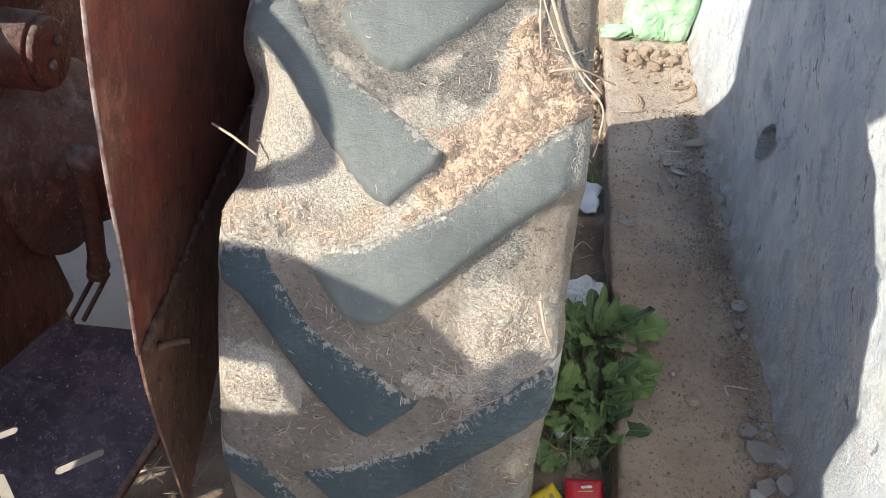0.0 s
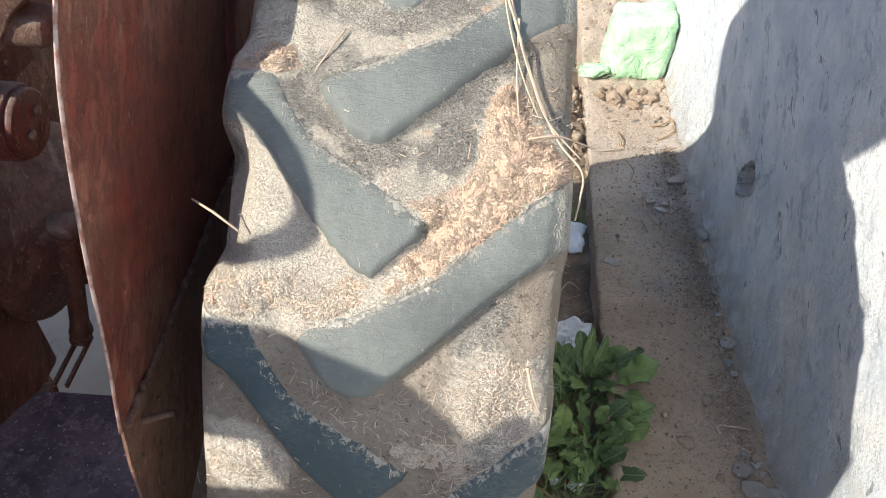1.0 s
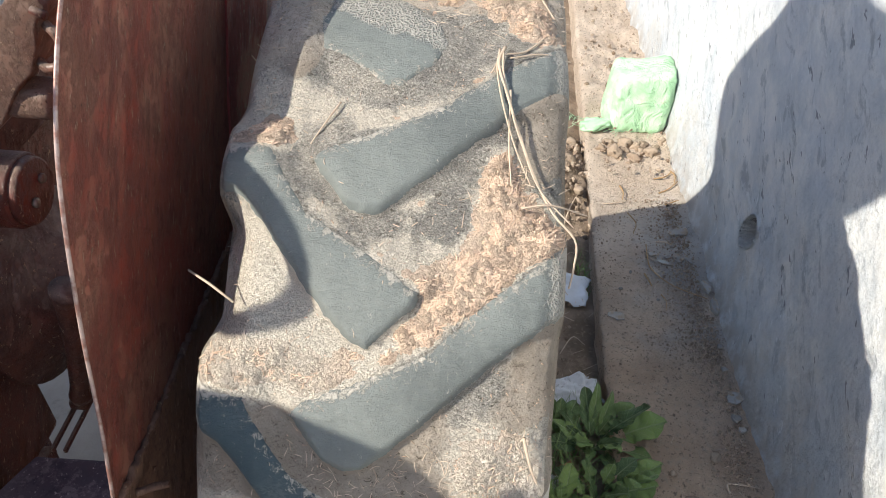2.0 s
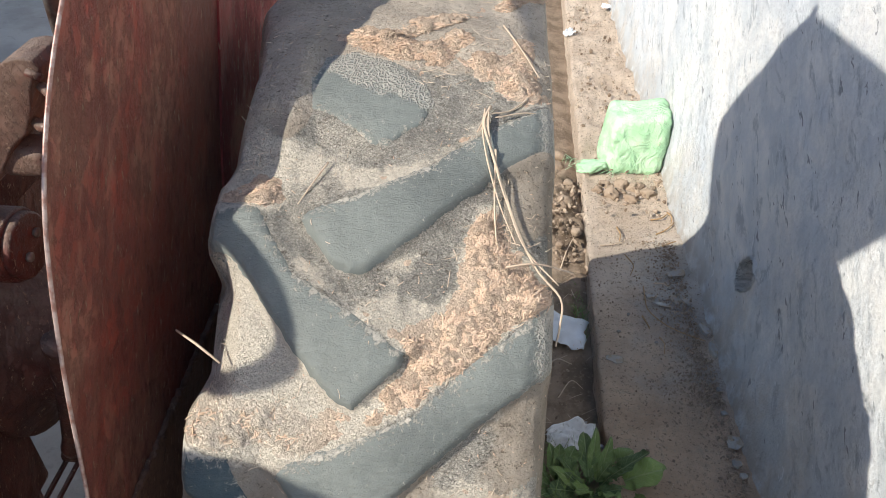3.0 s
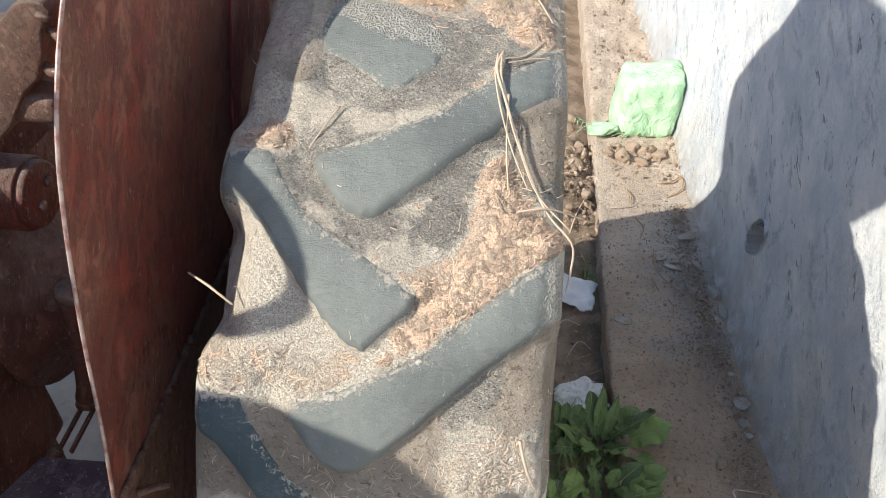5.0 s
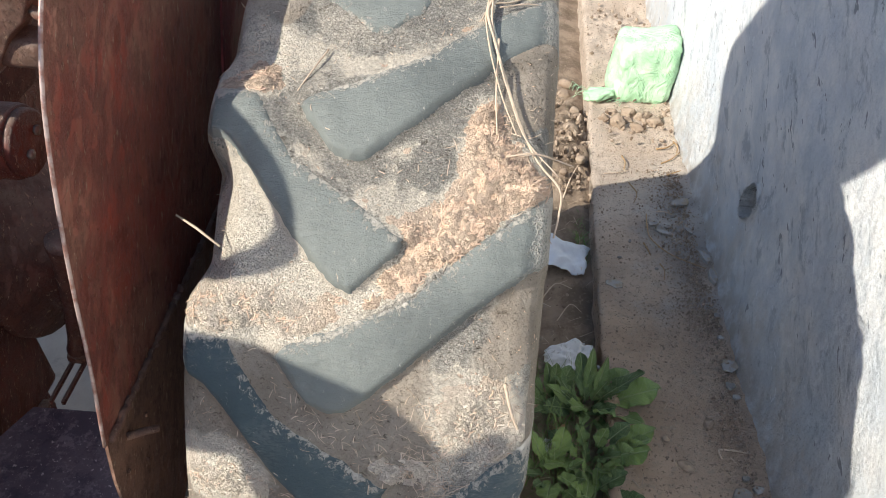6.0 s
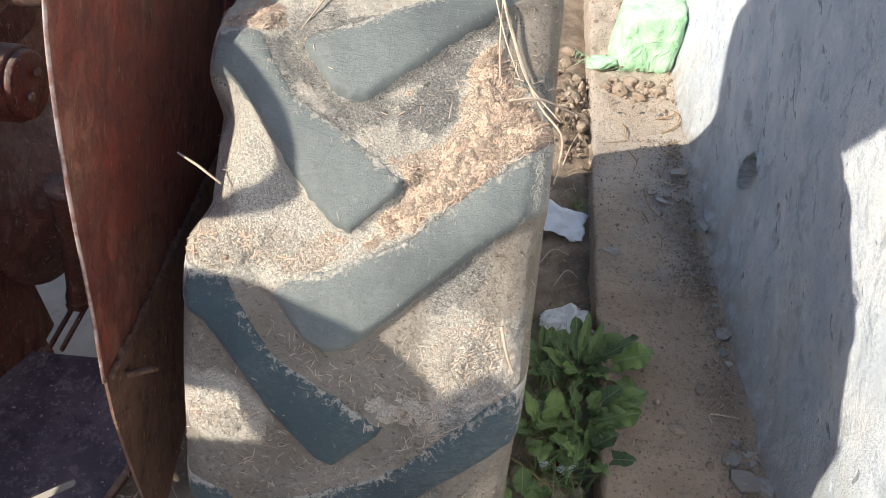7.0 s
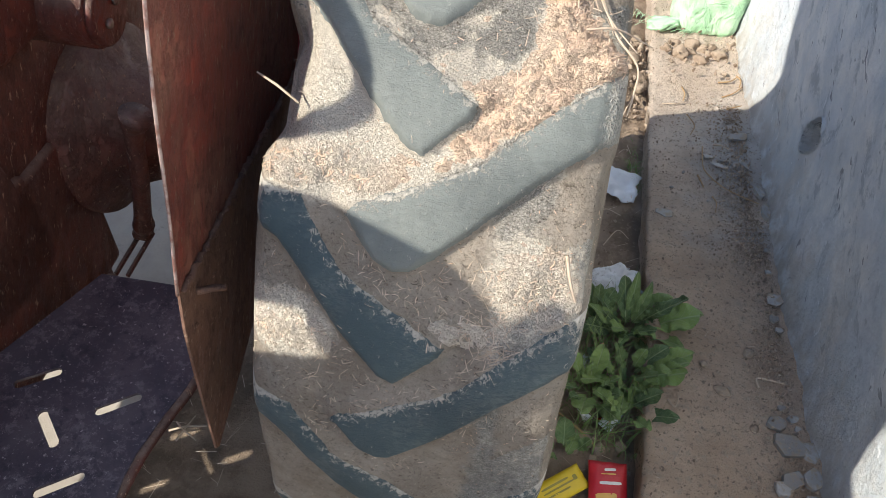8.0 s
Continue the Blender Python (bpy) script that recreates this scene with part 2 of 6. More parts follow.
    dots = m.ramp(m.noise(34.0, 3, 0.6, co=m.stretched(1, 1, 0.40), distortion=0.5), 0.66, 0.70)
    flakes = m.ramp(m.noise(38.0, 3, 0.62, co=m.stretched(1.1, 1.1, 0.42), distortion=0.5), 0.645, 0.68)
    c = m.mix(big, (0.71, 0.745, 0.785), (0.90, 0.895, 0.88))
    c = m.mix(m.math("MULTIPLY", run, 0.48), c, (0.52, 0.585, 0.645))
    c = m.mix(m.math("MULTIPLY", spots, 0.52), c, (0.31, 0.355, 0.395))
    relief = (m.noise(15.0, 7, 0.66, co=m.stretched(1, 1, 0.55)), m.noise(60.0, 7, 0.75, co=m.stretched(1, 1, 0.6)), m.noise(230.0, 5, 0.75))
    m.co = upright
    low = m.ramp(m.math("ADD", m.up()[2], m.math("MULTIPLY", m.math("SUBTRACT", m.noise(5.0, 6, 0.65), 0.5), 0.5)), 0.10, 0.34, 1.0, 0.0)
    c = m.mix(m.math("MULTIPLY", low, 0.55), c, (0.44, 0.48, 0.51))
    c = m.mix(m.math("MULTIPLY", flakes, 0.75), c, (0.82, 0.85, 0.875))
    c = m.mix(m.math("MULTIPLY", dots, 0.75), c, (0.22, 0.235, 0.26))
    splash = m.math("MULTIPLY", m.ramp(m.up()[2], 0.05, 0.55, 1.0, 0.0), m.ramp(m.noise(7.0, 7, 0.7), 0.42, 0.66))
    c = m.mix(m.math("MULTIPLY", splash, 0.45), c, (0.62, 0.545, 0.46))
    soil = m.ramp(m.up()[2], 0.0, 0.13, 1.0, 0.0)
    c = m.mix(m.math("MULTIPLY", soil, m.ramp(m.noise(18.0, 5), 0.3, 0.6)), c, (0.40, 0.36, 0.32))
    m.colour(c).bump(relief[0], 0.018).bump(relief[1], 0.014).bump(relief[2], 0.002)
    M["plaster"] = m.m
    # trodden concrete ledge under dust
    m = Mat("dusty_concrete", rough=0.95, spec=0.12)
    big = m.ramp(m.noise(5.0, 7, 0.68), 0.36, 0.64)
    # far end coloured paler to lift the sunlit stretch of the ledge
    sunlit_end = m.ramp(m.math("ADD", m.up()[1], m.math("MULTIPLY", m.math("SUBTRACT", m.noise(4.0, 6, 0.7), 0.5), 0.8)), 2.2, 2.7)
    c = m.mix(sunlit_end, m.mix(big, (0.54, 0.396, 0.286), (0.70, 0.535, 0.395)), m.mix(big, (0.56, 0.445, 0.350), (0.70, 0.58, 0.47)))
    grey = m.ramp(m.math("ADD", m.up()[1], m.math("MULTIPLY", m.math("SUBTRACT", m.noise(6.0, 7, 0.7), 0.5), 1.6)), 1.75, 2.45)
    grey = m.math("MULTIPLY", grey, m.ramp(m.up()[1], 2.6, 2.9, 1.0, 0.0))
    grey = m.math("MULTIPLY", grey, m.ramp(m.math("ADD", m.up()[0], m.math("MULTIPLY", m.math("SUBTRACT", m.noise(9.0, 6, 0.7), 0.5), 0.5)), 0.62, 0.78, 0.25, 1.0))
    c = m.mix(m.math("MULTIPLY", grey, 0.8), c, m.mix(big, (0.40, 0.385, 0.365), (0.53, 0.51, 0.485)))
    c = m.mix(m.math("MULTIPLY", m.ramp(m.noise(38.0, 8, 0.76), 0.52, 0.62), 0.6), c, (0.48, 0.395, 0.31))
    c = m.mix(m.math("MULTIPLY", m.ramp(m.noise(75.0, 8, 0.80), 0.555, 0.60), 0.7), c, (0.16, 0.125, 0.10))
    c = m.mix(m.math("MULTIPLY", m.ramp(m.noise(130.0, 6, 0.8), 0.63, 0.66), 0.8), c, (0.62, 0.56, 0.48))
    m.colour(c).bump(m.noise(22.0, 7, 0.7), 0.014).bump(m.noise(110.0, 7, 0.78), 0.013)
    M["concrete"] = m.m
    m = Mat("loose_soil", rough=0.96, spec=0.1)
    c = m.mix(m.ramp(m.noise(9.0, 6, 0.65), 0.36, 0.64), (0.20, 0.15, 0.11), (0.38, 0.29, 0.215))
    c = m.mix(m.math("MULTIPLY", m.ramp(m.noise(60.0, 5, 0.7), 0.54, 0.68), 0.6), c, (0.40, 0.31, 0.22))
    m.colour(c).bump(m.noise(45.0, 6, 0.7), 0.012).bump(m.noise(240.0, 4, 0.7), 0.006)
    M["soil"] = m.m
    m = Mat("soil_clod", rough=0.96, spec=0.1)
    c = m.mix(m.random(), (0.28, 0.208, 0.152), (0.39, 0.305, 0.228))
    c = m.mix(m.math("MULTIPLY", m.ramp(m.noise(70.0, 5, 0.7), 0.5, 0.66), 0.5), c, (0.20, 0.14, 0.10))
    m.colour(c).bump(m.noise(90.0, 5, 0.7), 0.005)
    M["clod"] = m.m
    m = Mat("crumbled_soil", rough=0.96, spec=0.1)
    M["crumbled"] = m.colour(m.mix(m.island(), (0.20, 0.145, 0.105), (0.43, 0.34, 0.26))).bump(m.noise(300.0, 4), 0.002).m
    m = Mat("grey_rubble", rough=0.95, spec=0.1)
    c = m.mix(m.random(), (0.25, 0.23, 0.21), (0.40, 0.38, 0.35))
    m.colour(m.mix(m.ramp(m.noise(60.0, 5), 0.45, 0.65), c, (0.30, 0.24, 0.18))).bump(m.noise(80.0, 5, 0.7), 0.004)
    M["rubble"] = m.m
    # leaf green with paler veins and dust
    m = Mat("leaf_green", rough=0.5, spec=0.4)
    c = m.mix(m.random(), (0.070, 0.122, 0.042), (0.225, 0.320, 0.085))
    c = m.mix(m.math("MULTIPLY", m.ramp(m.noise(60.0, 5), 0.45, 0.7), 0.5), c, (0.24, 0.28, 0.16))
    xyz = m.up()
    across = m.math("ABSOLUTE", xyz[1], 0.0)
    veins = m.math("SINE", m.math("MULTIPLY", m.math("SUBTRACT", xyz[0], m.math("MULTIPLY", across, 0.9)), 62.0), 0.0)
    vein = m.math("MAXIMUM", m.ramp(across, 0.006, 0.018, 1.0, 0.0), m.math("MULTIPLY", m.ramp(veins, 0.90, 1.0), 0.5))
    c = m.mix(m.math("MULTIPLY", vein, 0.6), c, (0.34, 0.40, 0.22))
    m.colour(c).bump(m.noise(40.0, 4), 0.0030).bump(vein, -0.002)
    M["leaf"] = m.m
    m = Mat("leaf_stem", rough=0.6)
    M["stem"] = m.colour(m.mix(m.noise(50.0), (0.13, 0.19, 0.06), (0.20, 0.22, 0.10))).m
    m = Mat("dry_leaf", rough=0.8)
    M["dry"] = m.colour(m.mix(m.noise(60.0), (0.30, 0.17, 0.08), (0.42, 0.30, 0.16))).bump(m.noise(120.0), 0.002).m
    m = Mat("green_woven_plastic", rough=0.45, spec=0.4)
    weave = m.noise(420.0, 2)
    c = m.mix(m.ramp(m.noise(14.0, 5), 0.4, 0.65), (0.36, 0.60, 0.36), (0.50, 0.72, 0.48))
    c = m.mix(m.math("MULTIPLY", m.ramp(m.noise(30.0, 5, 0.7), 0.62, 0.70), 0.5), c, (0.45, 0.36, 0.25))
    crease = m.math("ABSOLUTE", m.math("SUBTRACT", m.noise(11.0, 4, 0.6, distortion=1.2), 0.5), 0.0)
    m.colour(c).bump(weave, 0.0008).bump(m.ramp(crease, 0.0, 0.16, 1.0, 0.0), -0.003).bump(m.noise(36.0, 4), 0.002)
    M["bag"] = m.m
    m = Mat("soiled_paper", rough=0.85)
    c = m.mix(m.ramp(m.noise(40.0, 5), 0.5, 0.68), (0.72, 0.72, 0.72), (0.45, 0.44, 0.42))
    M["paper"] = m.colour(c).bump(m.noise(60.0, 4), 0.002).m
    m = Mat("white_film", rough=0.35, spec=0.5)
    M["film"] = m.colour(m.mix(m.noise(25.0), (0.46, 0.49, 0.53), (0.66, 0.68, 0.71))).bump(m.noise(35.0, 4), 0.004).m
    for name, a, b in (("red_foil", (0.60, 0.02, 0.03), (0.42, 0.012, 0.02)), ("yellow_foil", (0.78, 0.55, 0.02), (0.62, 0.42, 0.02)),
                       ("white_ink", (0.78, 0.75, 0.70), (0.70, 0.66, 0.60)), ("gold_ink", (0.75, 0.45, 0.10), (0.6, 0.33, 0.07)),
                       ("olive_ink", (0.30, 0.24, 0.03), (0.24, 0.20, 0.03)), ("blue_ink", (0.05, 0.16, 0.32), (0.10, 0.24, 0.40)),
                       ("orange_peel", (0.75, 0.36, 0.05), (0.60, 0.26, 0.04))):
        m = Mat(name, rough=0.35, spec=0.5)
        M[name] = m.colour(m.mix(m.noise(50.0), a, b)).bump(m.noise(45.0, 4), 0.002).m
    m = Mat("black_plastic", rough=0.5)
    M["black"] = m.colour(m.mix(m.noise(40.0), (0.02, 0.02, 0.02), (0.05, 0.045, 0.04))).bump(m.noise(90.0), 0.001).m
    m = Mat("yard_concrete", rough=0.9, spec=0.2)
    c = m.mix(m.ramp(m.noise(2.5, 6, 0.65), 0.36, 0.64), (0.335, 0.297, 0.255), (0.44, 0.395, 0.34))
    c = m.mix(m.math("MULTIPLY", m.ramp(m.noise(14.0, 5, 0.7), 0.58, 0.68), 0.6), c, (0.25, 0.235, 0.21))
    m.colour(c).bump(m.noise(40.0, 5), 0.004)
    M["yard"] = m.m
    return M


M = make_materials()


# ---- mesh helpers ----
def link(name, bm, material, parent=None, label="", smooth=True):
    me = bpy.data.meshes.new(name)
    bm.normal_update()
    bm.to_mesh(me)
    bm.free()
    return link_mesh(name, me, material, parent, label, smooth)


def link_mesh(name, me, material, parent=None, label="", smooth=True):
    if smooth:
        me.polygons.foreach_set("use_smooth", [True] * len(me.polygons))
    if material and not me.materials:
        me.materials.append(material)
    ob = new(name, me)
    if parent:
        ob.parent = parent
    if label:
        tagged(ob, label)
    return ob


def part(name, bm, material, parent, label="", smooth=True):
    return link(name, bm, material, parent, label, smooth)


def raw(name, verts, faces):
    me = bpy.data.meshes.new(name)
    me.from_pydata([tuple(map(float, v)) for v in verts], [], faces)
    me.update()
    return me


def box(sx, sy, sz, at=(0, 0, 0), bevel=0.0, seg=2, turn=None):
    bm = bmesh.new()
    bmesh.ops.create_cube(bm, size=1.0)
    bmesh.ops.scale(bm, vec=(sx, sy, sz), verts=bm.verts)
    if bevel:
        bmesh.ops.bevel(bm, geom=bm.edges[:], offset=bevel, segments=seg, affect="EDGES", profile=0.5)
    if turn:
        bmesh.ops.transform(bm, matrix=turn, verts=bm.verts)
    bmesh.ops.translate(bm, vec=at, verts=bm.verts)
    return bm


def join(*meshes):
    out = bmesh.new()
    for b in meshes:
        me = bpy.data.meshes.new("tmp")
        b.to_mesh(me)
        b.free()
        out.from_mesh(me)
        bpy.data.meshes.remove(me)
    return out


def tube(points, radii, sides=10, caps=True):
    """A tube along points with a radius at each."""
    bm = bmesh.new()
    pts = [Vector(p) for p in points]
    if isinstance(radii, (int, float)):
        radii = [radii] * len(pts)
    rings, side = [], None
    for i, p in enumerate(pts):
        d = (pts[min(i + 1, len(pts) - 1)] - pts[max(i - 1, 0)]).normalized()
        if side is None:
            side = d.orthogonal().normalized()
        side = (side - d * side.dot(d)).normalized()
        other = d.cross(side)
        rings.append([bm.verts.new(p + radii[i] * (math.cos(a) * side + math.sin(a) * other))
                      for a in (2 * math.pi * k / sides for k in range(sides))])
    for a, b in zip(rings, rings[1:]):
        for k in range(sides):
            bm.faces.new((a[k], a[(k + 1) % sides], b[(k + 1) % sides], b[k]))
    if caps:
        bm.faces.new(rings[0][::-1])
        bm.faces.new(rings[-1])
    return bm


def smooth_curve(points, n):
    """n points on a Catmull-Rom curve through points."""
    P = [Vector(p) for p in points]
    P = [2 * P[0] - P[1]] + P + [2 * P[-1] - P[-2]]
    out = []
    for k in range(n):
        u = k / (n - 1) * (len(P) - 3)
        i = min(int(u), len(P) - 4)
        s = u - i
        a, b, c, d = P[i:i + 4]
        out.append(0.5 * ((2 * b) + (c - a) * s + (2 * a - 5 * b + 4 * c - d) * s * s + (3 * b - a - 3 * c + d) * s ** 3))
    return out


def plate(outline, x, thick):
    """A flat plate in the plane of y and z, thick along x."""
    bm = bmesh.new()
    a = [bm.verts.new((x, y, z)) for y, z in outline]
    b = [bm.verts.new((x - thick, y, z)) for y, z in outline]
    bm.faces.new(a)
    bm.faces.new(b[::-1])
    n = len(a)
    for i in range(n):
        bm.faces.new((a[i], b[i], b[(i + 1) % n], a[(i + 1) % n]))
    bmesh.ops.recalc_face_normals(bm, faces=bm.faces[:])
    return bm


def lathe_x(profile, n=48, centre=(0, 0), a0=0.0, a1=360.0):
    """Turns a profile of (x, radius) round an axle along x at centre (y, z)."""
    bm = bmesh.new()
    closed = abs(a1 - a0) >= 360
    rings = []
    for k in range(n if closed else n + 1):
        a = radians(a0 + (a1 - a0) * k / n)
        rings.append([bm.verts.new((x, centre[0] - r * math.cos(a), centre[1] + r * math.sin(a))) for x, r in profile])
    m = len(rings)
    for k in range(m if closed else m - 1):
        a, b = rings[k], rings[(k + 1) % m]
        for i in range(len(profile) - 1):
            bm.faces.new((a[i], a[i + 1], b[i + 1], b[i]))
    bmesh.ops.recalc_face_normals(bm, faces=bm.faces[:])
    return bm


def fbm(x, y, z, scale, octaves=4):
    """Smooth noise from -1 to 1 at points given as arrays."""
    out = np.zeros(np.broadcast(x, y, z).shape)
    xs, ys, zs = (np.broadcast_to(v, out.shape).ravel() for v in (x, y, z))
    res = np.fromiter((noise.fractal(Vector((a * scale, b * scale, c * scale)), 0.8, 2.1, octaves) for a, b, c in zip(xs, ys, zs)), float, len(xs))
    return res.reshape(out.shape)


def grid_faces(rows, cols):
    idx = np.arange(rows * cols).reshape(rows, cols)
    q = np.stack([idx[:-1, :-1], idx[:-1, 1:], idx[1:, 1:], idx[1:, :-1]], -1).reshape(-1, 4)
    return q.tolist()


def spaced(*runs):
    """Grid lines: runs of (from, to, step)."""
    out = []
    for a, b, s in runs:
        out.extend(np.linspace(a, b, max(2, round(abs(b - a) / s) + 1))[(1 if out else 0):])
    return np.array(out)


def stone(r, seed, flat=0.6, rough=0.35, cuts=2):
    """A broken lump of about radius r."""
    rnd = random.Random(seed)
    bm = bmesh.new()
    bmesh.ops.create_icosphere(bm, subdivisions=cuts, radius=r)
    off = Vector((rnd.uniform(0, 50), rnd.uniform(0, 50), rnd.uniform(0, 50)))
    sx, sy = rnd.uniform(0.75, 1.2), rnd.uniform(0.75, 1.2)
    for v in bm.verts:
        k = 1 + rough * noise.noise(v.co / r * 1.3 + off) + 0.5 * rough * noise.noise(v.co / r * 3.1 + off)
        v.co = Vector((v.co.x * sx, v.co.y * sy, v.co.z * flat)) * k
    return bm


# ---- the large structure ----
GROUND, SLAB = -0.10, 0.0
WALL_X = 0.888


def slab_edge(y):
    return 0.485 + 0.037 * (y - 1.345)


def build_ground():
    xs = spaced((-60, -6, 6.0), (-6, -1.6, 0.4), (-1.6, 0.15, 0.04), (0.15, 0.56, 0.012), (0.56, 1.2, 0.1), (1.2, 6, 0.8), (6, 60, 9.0))
    ys = spaced((-60, -3, 6.0), (-3, 0.6, 0.3), (0.6, 1.1, 0.05), (1.1, 3.6, 0.012), (3.6, 6, 0.1), (6, 60, 6.0))
    X, Y = np.meshgrid(xs, ys)
    near = np.exp(-np.maximum(0, np.hypot(X - 0.2, Y - 2.0) - 2.5))
    Z = GROUND + near * (0.014 * fbm(X, Y, 0, 3.0, 3))
    strip = np.clip(1 - np.abs(X - 0.36) / 0.2, 0, 1) ** 0.5
    Z = Z + strip * (0.022 + 0.016 * fbm(X, Y, 3.1, 14.0, 4))
    heap = np.exp(-((X - 0.47) / 0.12) ** 2 - ((Y - 2.95) / 0.32) ** 2)
    Z = Z + heap * (0.075 + 0.05 * fbm(X, Y, 7.7, 18.0, 4))
    V = np.stack([X, Y, Z], -1).reshape(-1, 3)
    ob = link_mesh("ground", raw("ground", V, grid_faces(*X.shape)), M["soil"])
    tagged(ob, "bare brown earth, rough and littered with crumbs", "ground", kind="structure")


def build_wall():
    ys = spaced((-3, 0.9, 0.3), (0.9, 1.4, 0.04), (1.4, 2.19, 0.0125), (2.19, 2.32, 0.003), (2.32, 3.3, 0.0125), (3.3, 5.0, 0.05), (5.0, 12.0, 0.5))
    zs = spaced((-0.2, 0.0, 0.05), (0.0, 0.22, 0.0125), (0.22, 0.36, 0.0035), (0.36, 1.15, 0.0125), (1.15, 2.6, 0.1))
    Y, Z = np.meshgrid(ys, zs)
    D = 0.012 * fbm(Y, Z * 0.6, 1.0, 2.2, 3) + 0.006 * fbm(Y, Z * 0.5, 5.0, 9.0, 3) + 0.0028 * fbm(Y, Z * 0.45, 9.0, 30.0, 3)
    # the plaster runs out over the ledge in a rough foot
    foot = 0.034 * np.exp(-np.maximum(Z, 0) / 0.06) * (0.7 + 0.22 * fbm(Y, Z, 4.0, 3.0, 2))
    # a hole where the plaster has fallen out round a pipe end
    e = ((Y - 2.253 + 0.25 * (Z - 0.29)) / 0.040) ** 2 + ((Z - 0.283) / 0.060) ** 2 + 0.25 * fbm(Y, Z, 2.0, 40.0, 2)
    pit = 0.21 * np.clip((1.05 - e) / 0.16, 0, 1)
    lip = -0.012 * np.exp(-((e - 1.15) / 0.10) ** 2)
    X = WALL_X + D - foot + pit + lip
    front = np.stack([X, Y, Z], -1).reshape(-1, 3)
    faces = [f[::-1] for f in grid_faces(*Y.shape)]
    n = len(front)
    back = [(WALL_X + 0.24, y, z) for y, z in ((-3, -0.2), (12, -0.2), (12, 2.6), (-3, 2.6))]
    rows, cols = Y.shape
    faces.append((n, n + 3, n + 2, n + 1))
    faces.append([*range((rows - 1) * cols, rows * cols), n + 2, n + 3])
    faces.append([*range(cols - 1, -1, -1), n, n + 1])
    faces.append([*(r * cols for r in range(rows)), n + 3, n])
    faces.append([*((r + 1) * cols - 1 for r in range(rows - 1, -1, -1)), n + 1, n + 2])
    ob = link_mesh("wall_east", raw("wall_east", np.vstack([front, back]), faces), M["plaster"])
    tagged(ob, "whitewashed plaster wall, uneven and stained, with a broken hole", "wall", kind="structure")


def build_slab():
    ys = spaced((-2.0, 1.1, 0.1), (1.1, 2.9, 0.0125), (2.9, 5.0, 0.03), (5.0, 12.0, 0.5))
    us = np.concatenate([[-0.02, -0.012, -0.004], np.linspace(0.0, 1.0, 34)])
    U, Y = np.meshgrid(us, ys)
    left = slab_edge(Y) + 0.006 * fbm(Y, 0, 2.0, 12.0, 3)
    X = left + np.clip(U, 0, 1) * (WALL_X + 0.05 - left)
    far = np.clip((Y - 2.85) / 0.3, 0, 1)
    Z = SLAB + 0.006 * fbm(X, Y, 0, 4.0, 3) + 0.0035 * fbm(X, Y, 3.0, 30.0, 3)
    Z = Z + far * (0.02 + 0.022 * fbm(X, Y, 5.0, 9.0, 4))
    # dust and mortar crumbs bank up against the wall
    bank = np.clip((X - WALL_X + 0.14) / 0.14, 0, 1) ** 2
    Z = Z + bank * (0.018 + 0.010 * fbm(X, Y, 8.0, 12.0, 4))
    Z = np.where(U < 0, SLAB - 0.16 - (U + 0.02) / 0.016 * -0.15, Z)
    Z = np.where(np.abs(U) < 1e-6, Z - 0.010, Z)
    X = np.where(U < 0, left - 0.004 * U / 0.02, X)
    V = np.stack([X, Y, Z], -1).reshape(-1, 3)
    ob = link_mesh("ledge", raw("ledge", V, grid_faces(*U.shape)), M["concrete"])
    tagged(ob, "low concrete ledge along the wall, trodden and covered in dust", "ledge", kind="structure")


def build_yard():
    """Concrete yard on the tractor's far side, and an unseen plain wall that closes it, added to shade the floor."""
    yard = link("yard_floor", box(10.66, 22.0, 0.05, (-5.97, 4.0, GROUND - 0.010), 0.01), M["yard"], smooth=False)
    tagged(yard, "pale grey concrete yard floor, worn and stained", "yard floor", kind="structure")
    wall = link("wall_west", box(0.25, 24.0, 3.9, (-6.1, 3.0, 1.75), 0.01), M["plaster"], smooth=False)
    tagged(wall, "unseen plain plastered wall added to shade the yard", "wall", kind="structure")


build_yard()
build_ground()
build_wall()
build_slab()

# ---- the tractor ----
R, YC, ZC = 0.670, 1.600, 0.550
PITCH = 23.2
tractor = tagged(new("tractor"), "old red tractor with a muddy rear tyre, parked beside the wall", "tractor")
PROFILE = [(0, 0.6565), (0.06, 0.6555), (0.12, 0.652), (0.158, 0.6455), (0.177, 0.636), (0.188, 0.618), (0.193, 0.594), (0.196, 0.565),
           (0.198, 0.525), (0.192, 0.47), (0.172, 0.415), (0.152, 0.385)]
_p = np.array(PROFILE)
_s = np.concatenate([[0], np.cumsum(np.hypot(*np.diff(_p, axis=0).T))])


def smooth01(v):
    v = np.clip(v, 0, 1)
    return v * v * (3 - 2 * v)


def section(u):
    """Place (x, radius) and outward normal on the tyre's cross-section at the width u from its middle."""
    a = np.abs(u)
    x, r = np.interp(a, _s, _p[:, 0]), np.interp(a, _s, _p[:, 1])
    h = 0.012
    dx = np.interp(a + h, _s, _p[:, 0]) - np.interp(np.maximum(a - h, 0), _s, _p[:, 0])
    dr = np.interp(a + h, _s, _p[:, 1]) - np.interp(np.maximum(a - h, 0), _s, _p[:, 1])
    n = np.hypot(dx, dr) + 1e-9
    sg = np.where(u < 0, -1.0, 1.0)
    x = np.where((u < 0) & (x > 0.15), 0.15 + (x - 0.15) * 1.28, x)  # the inner shoulder is broader and rounder
    return sg * x, r, sg * -dr / n, dx / n


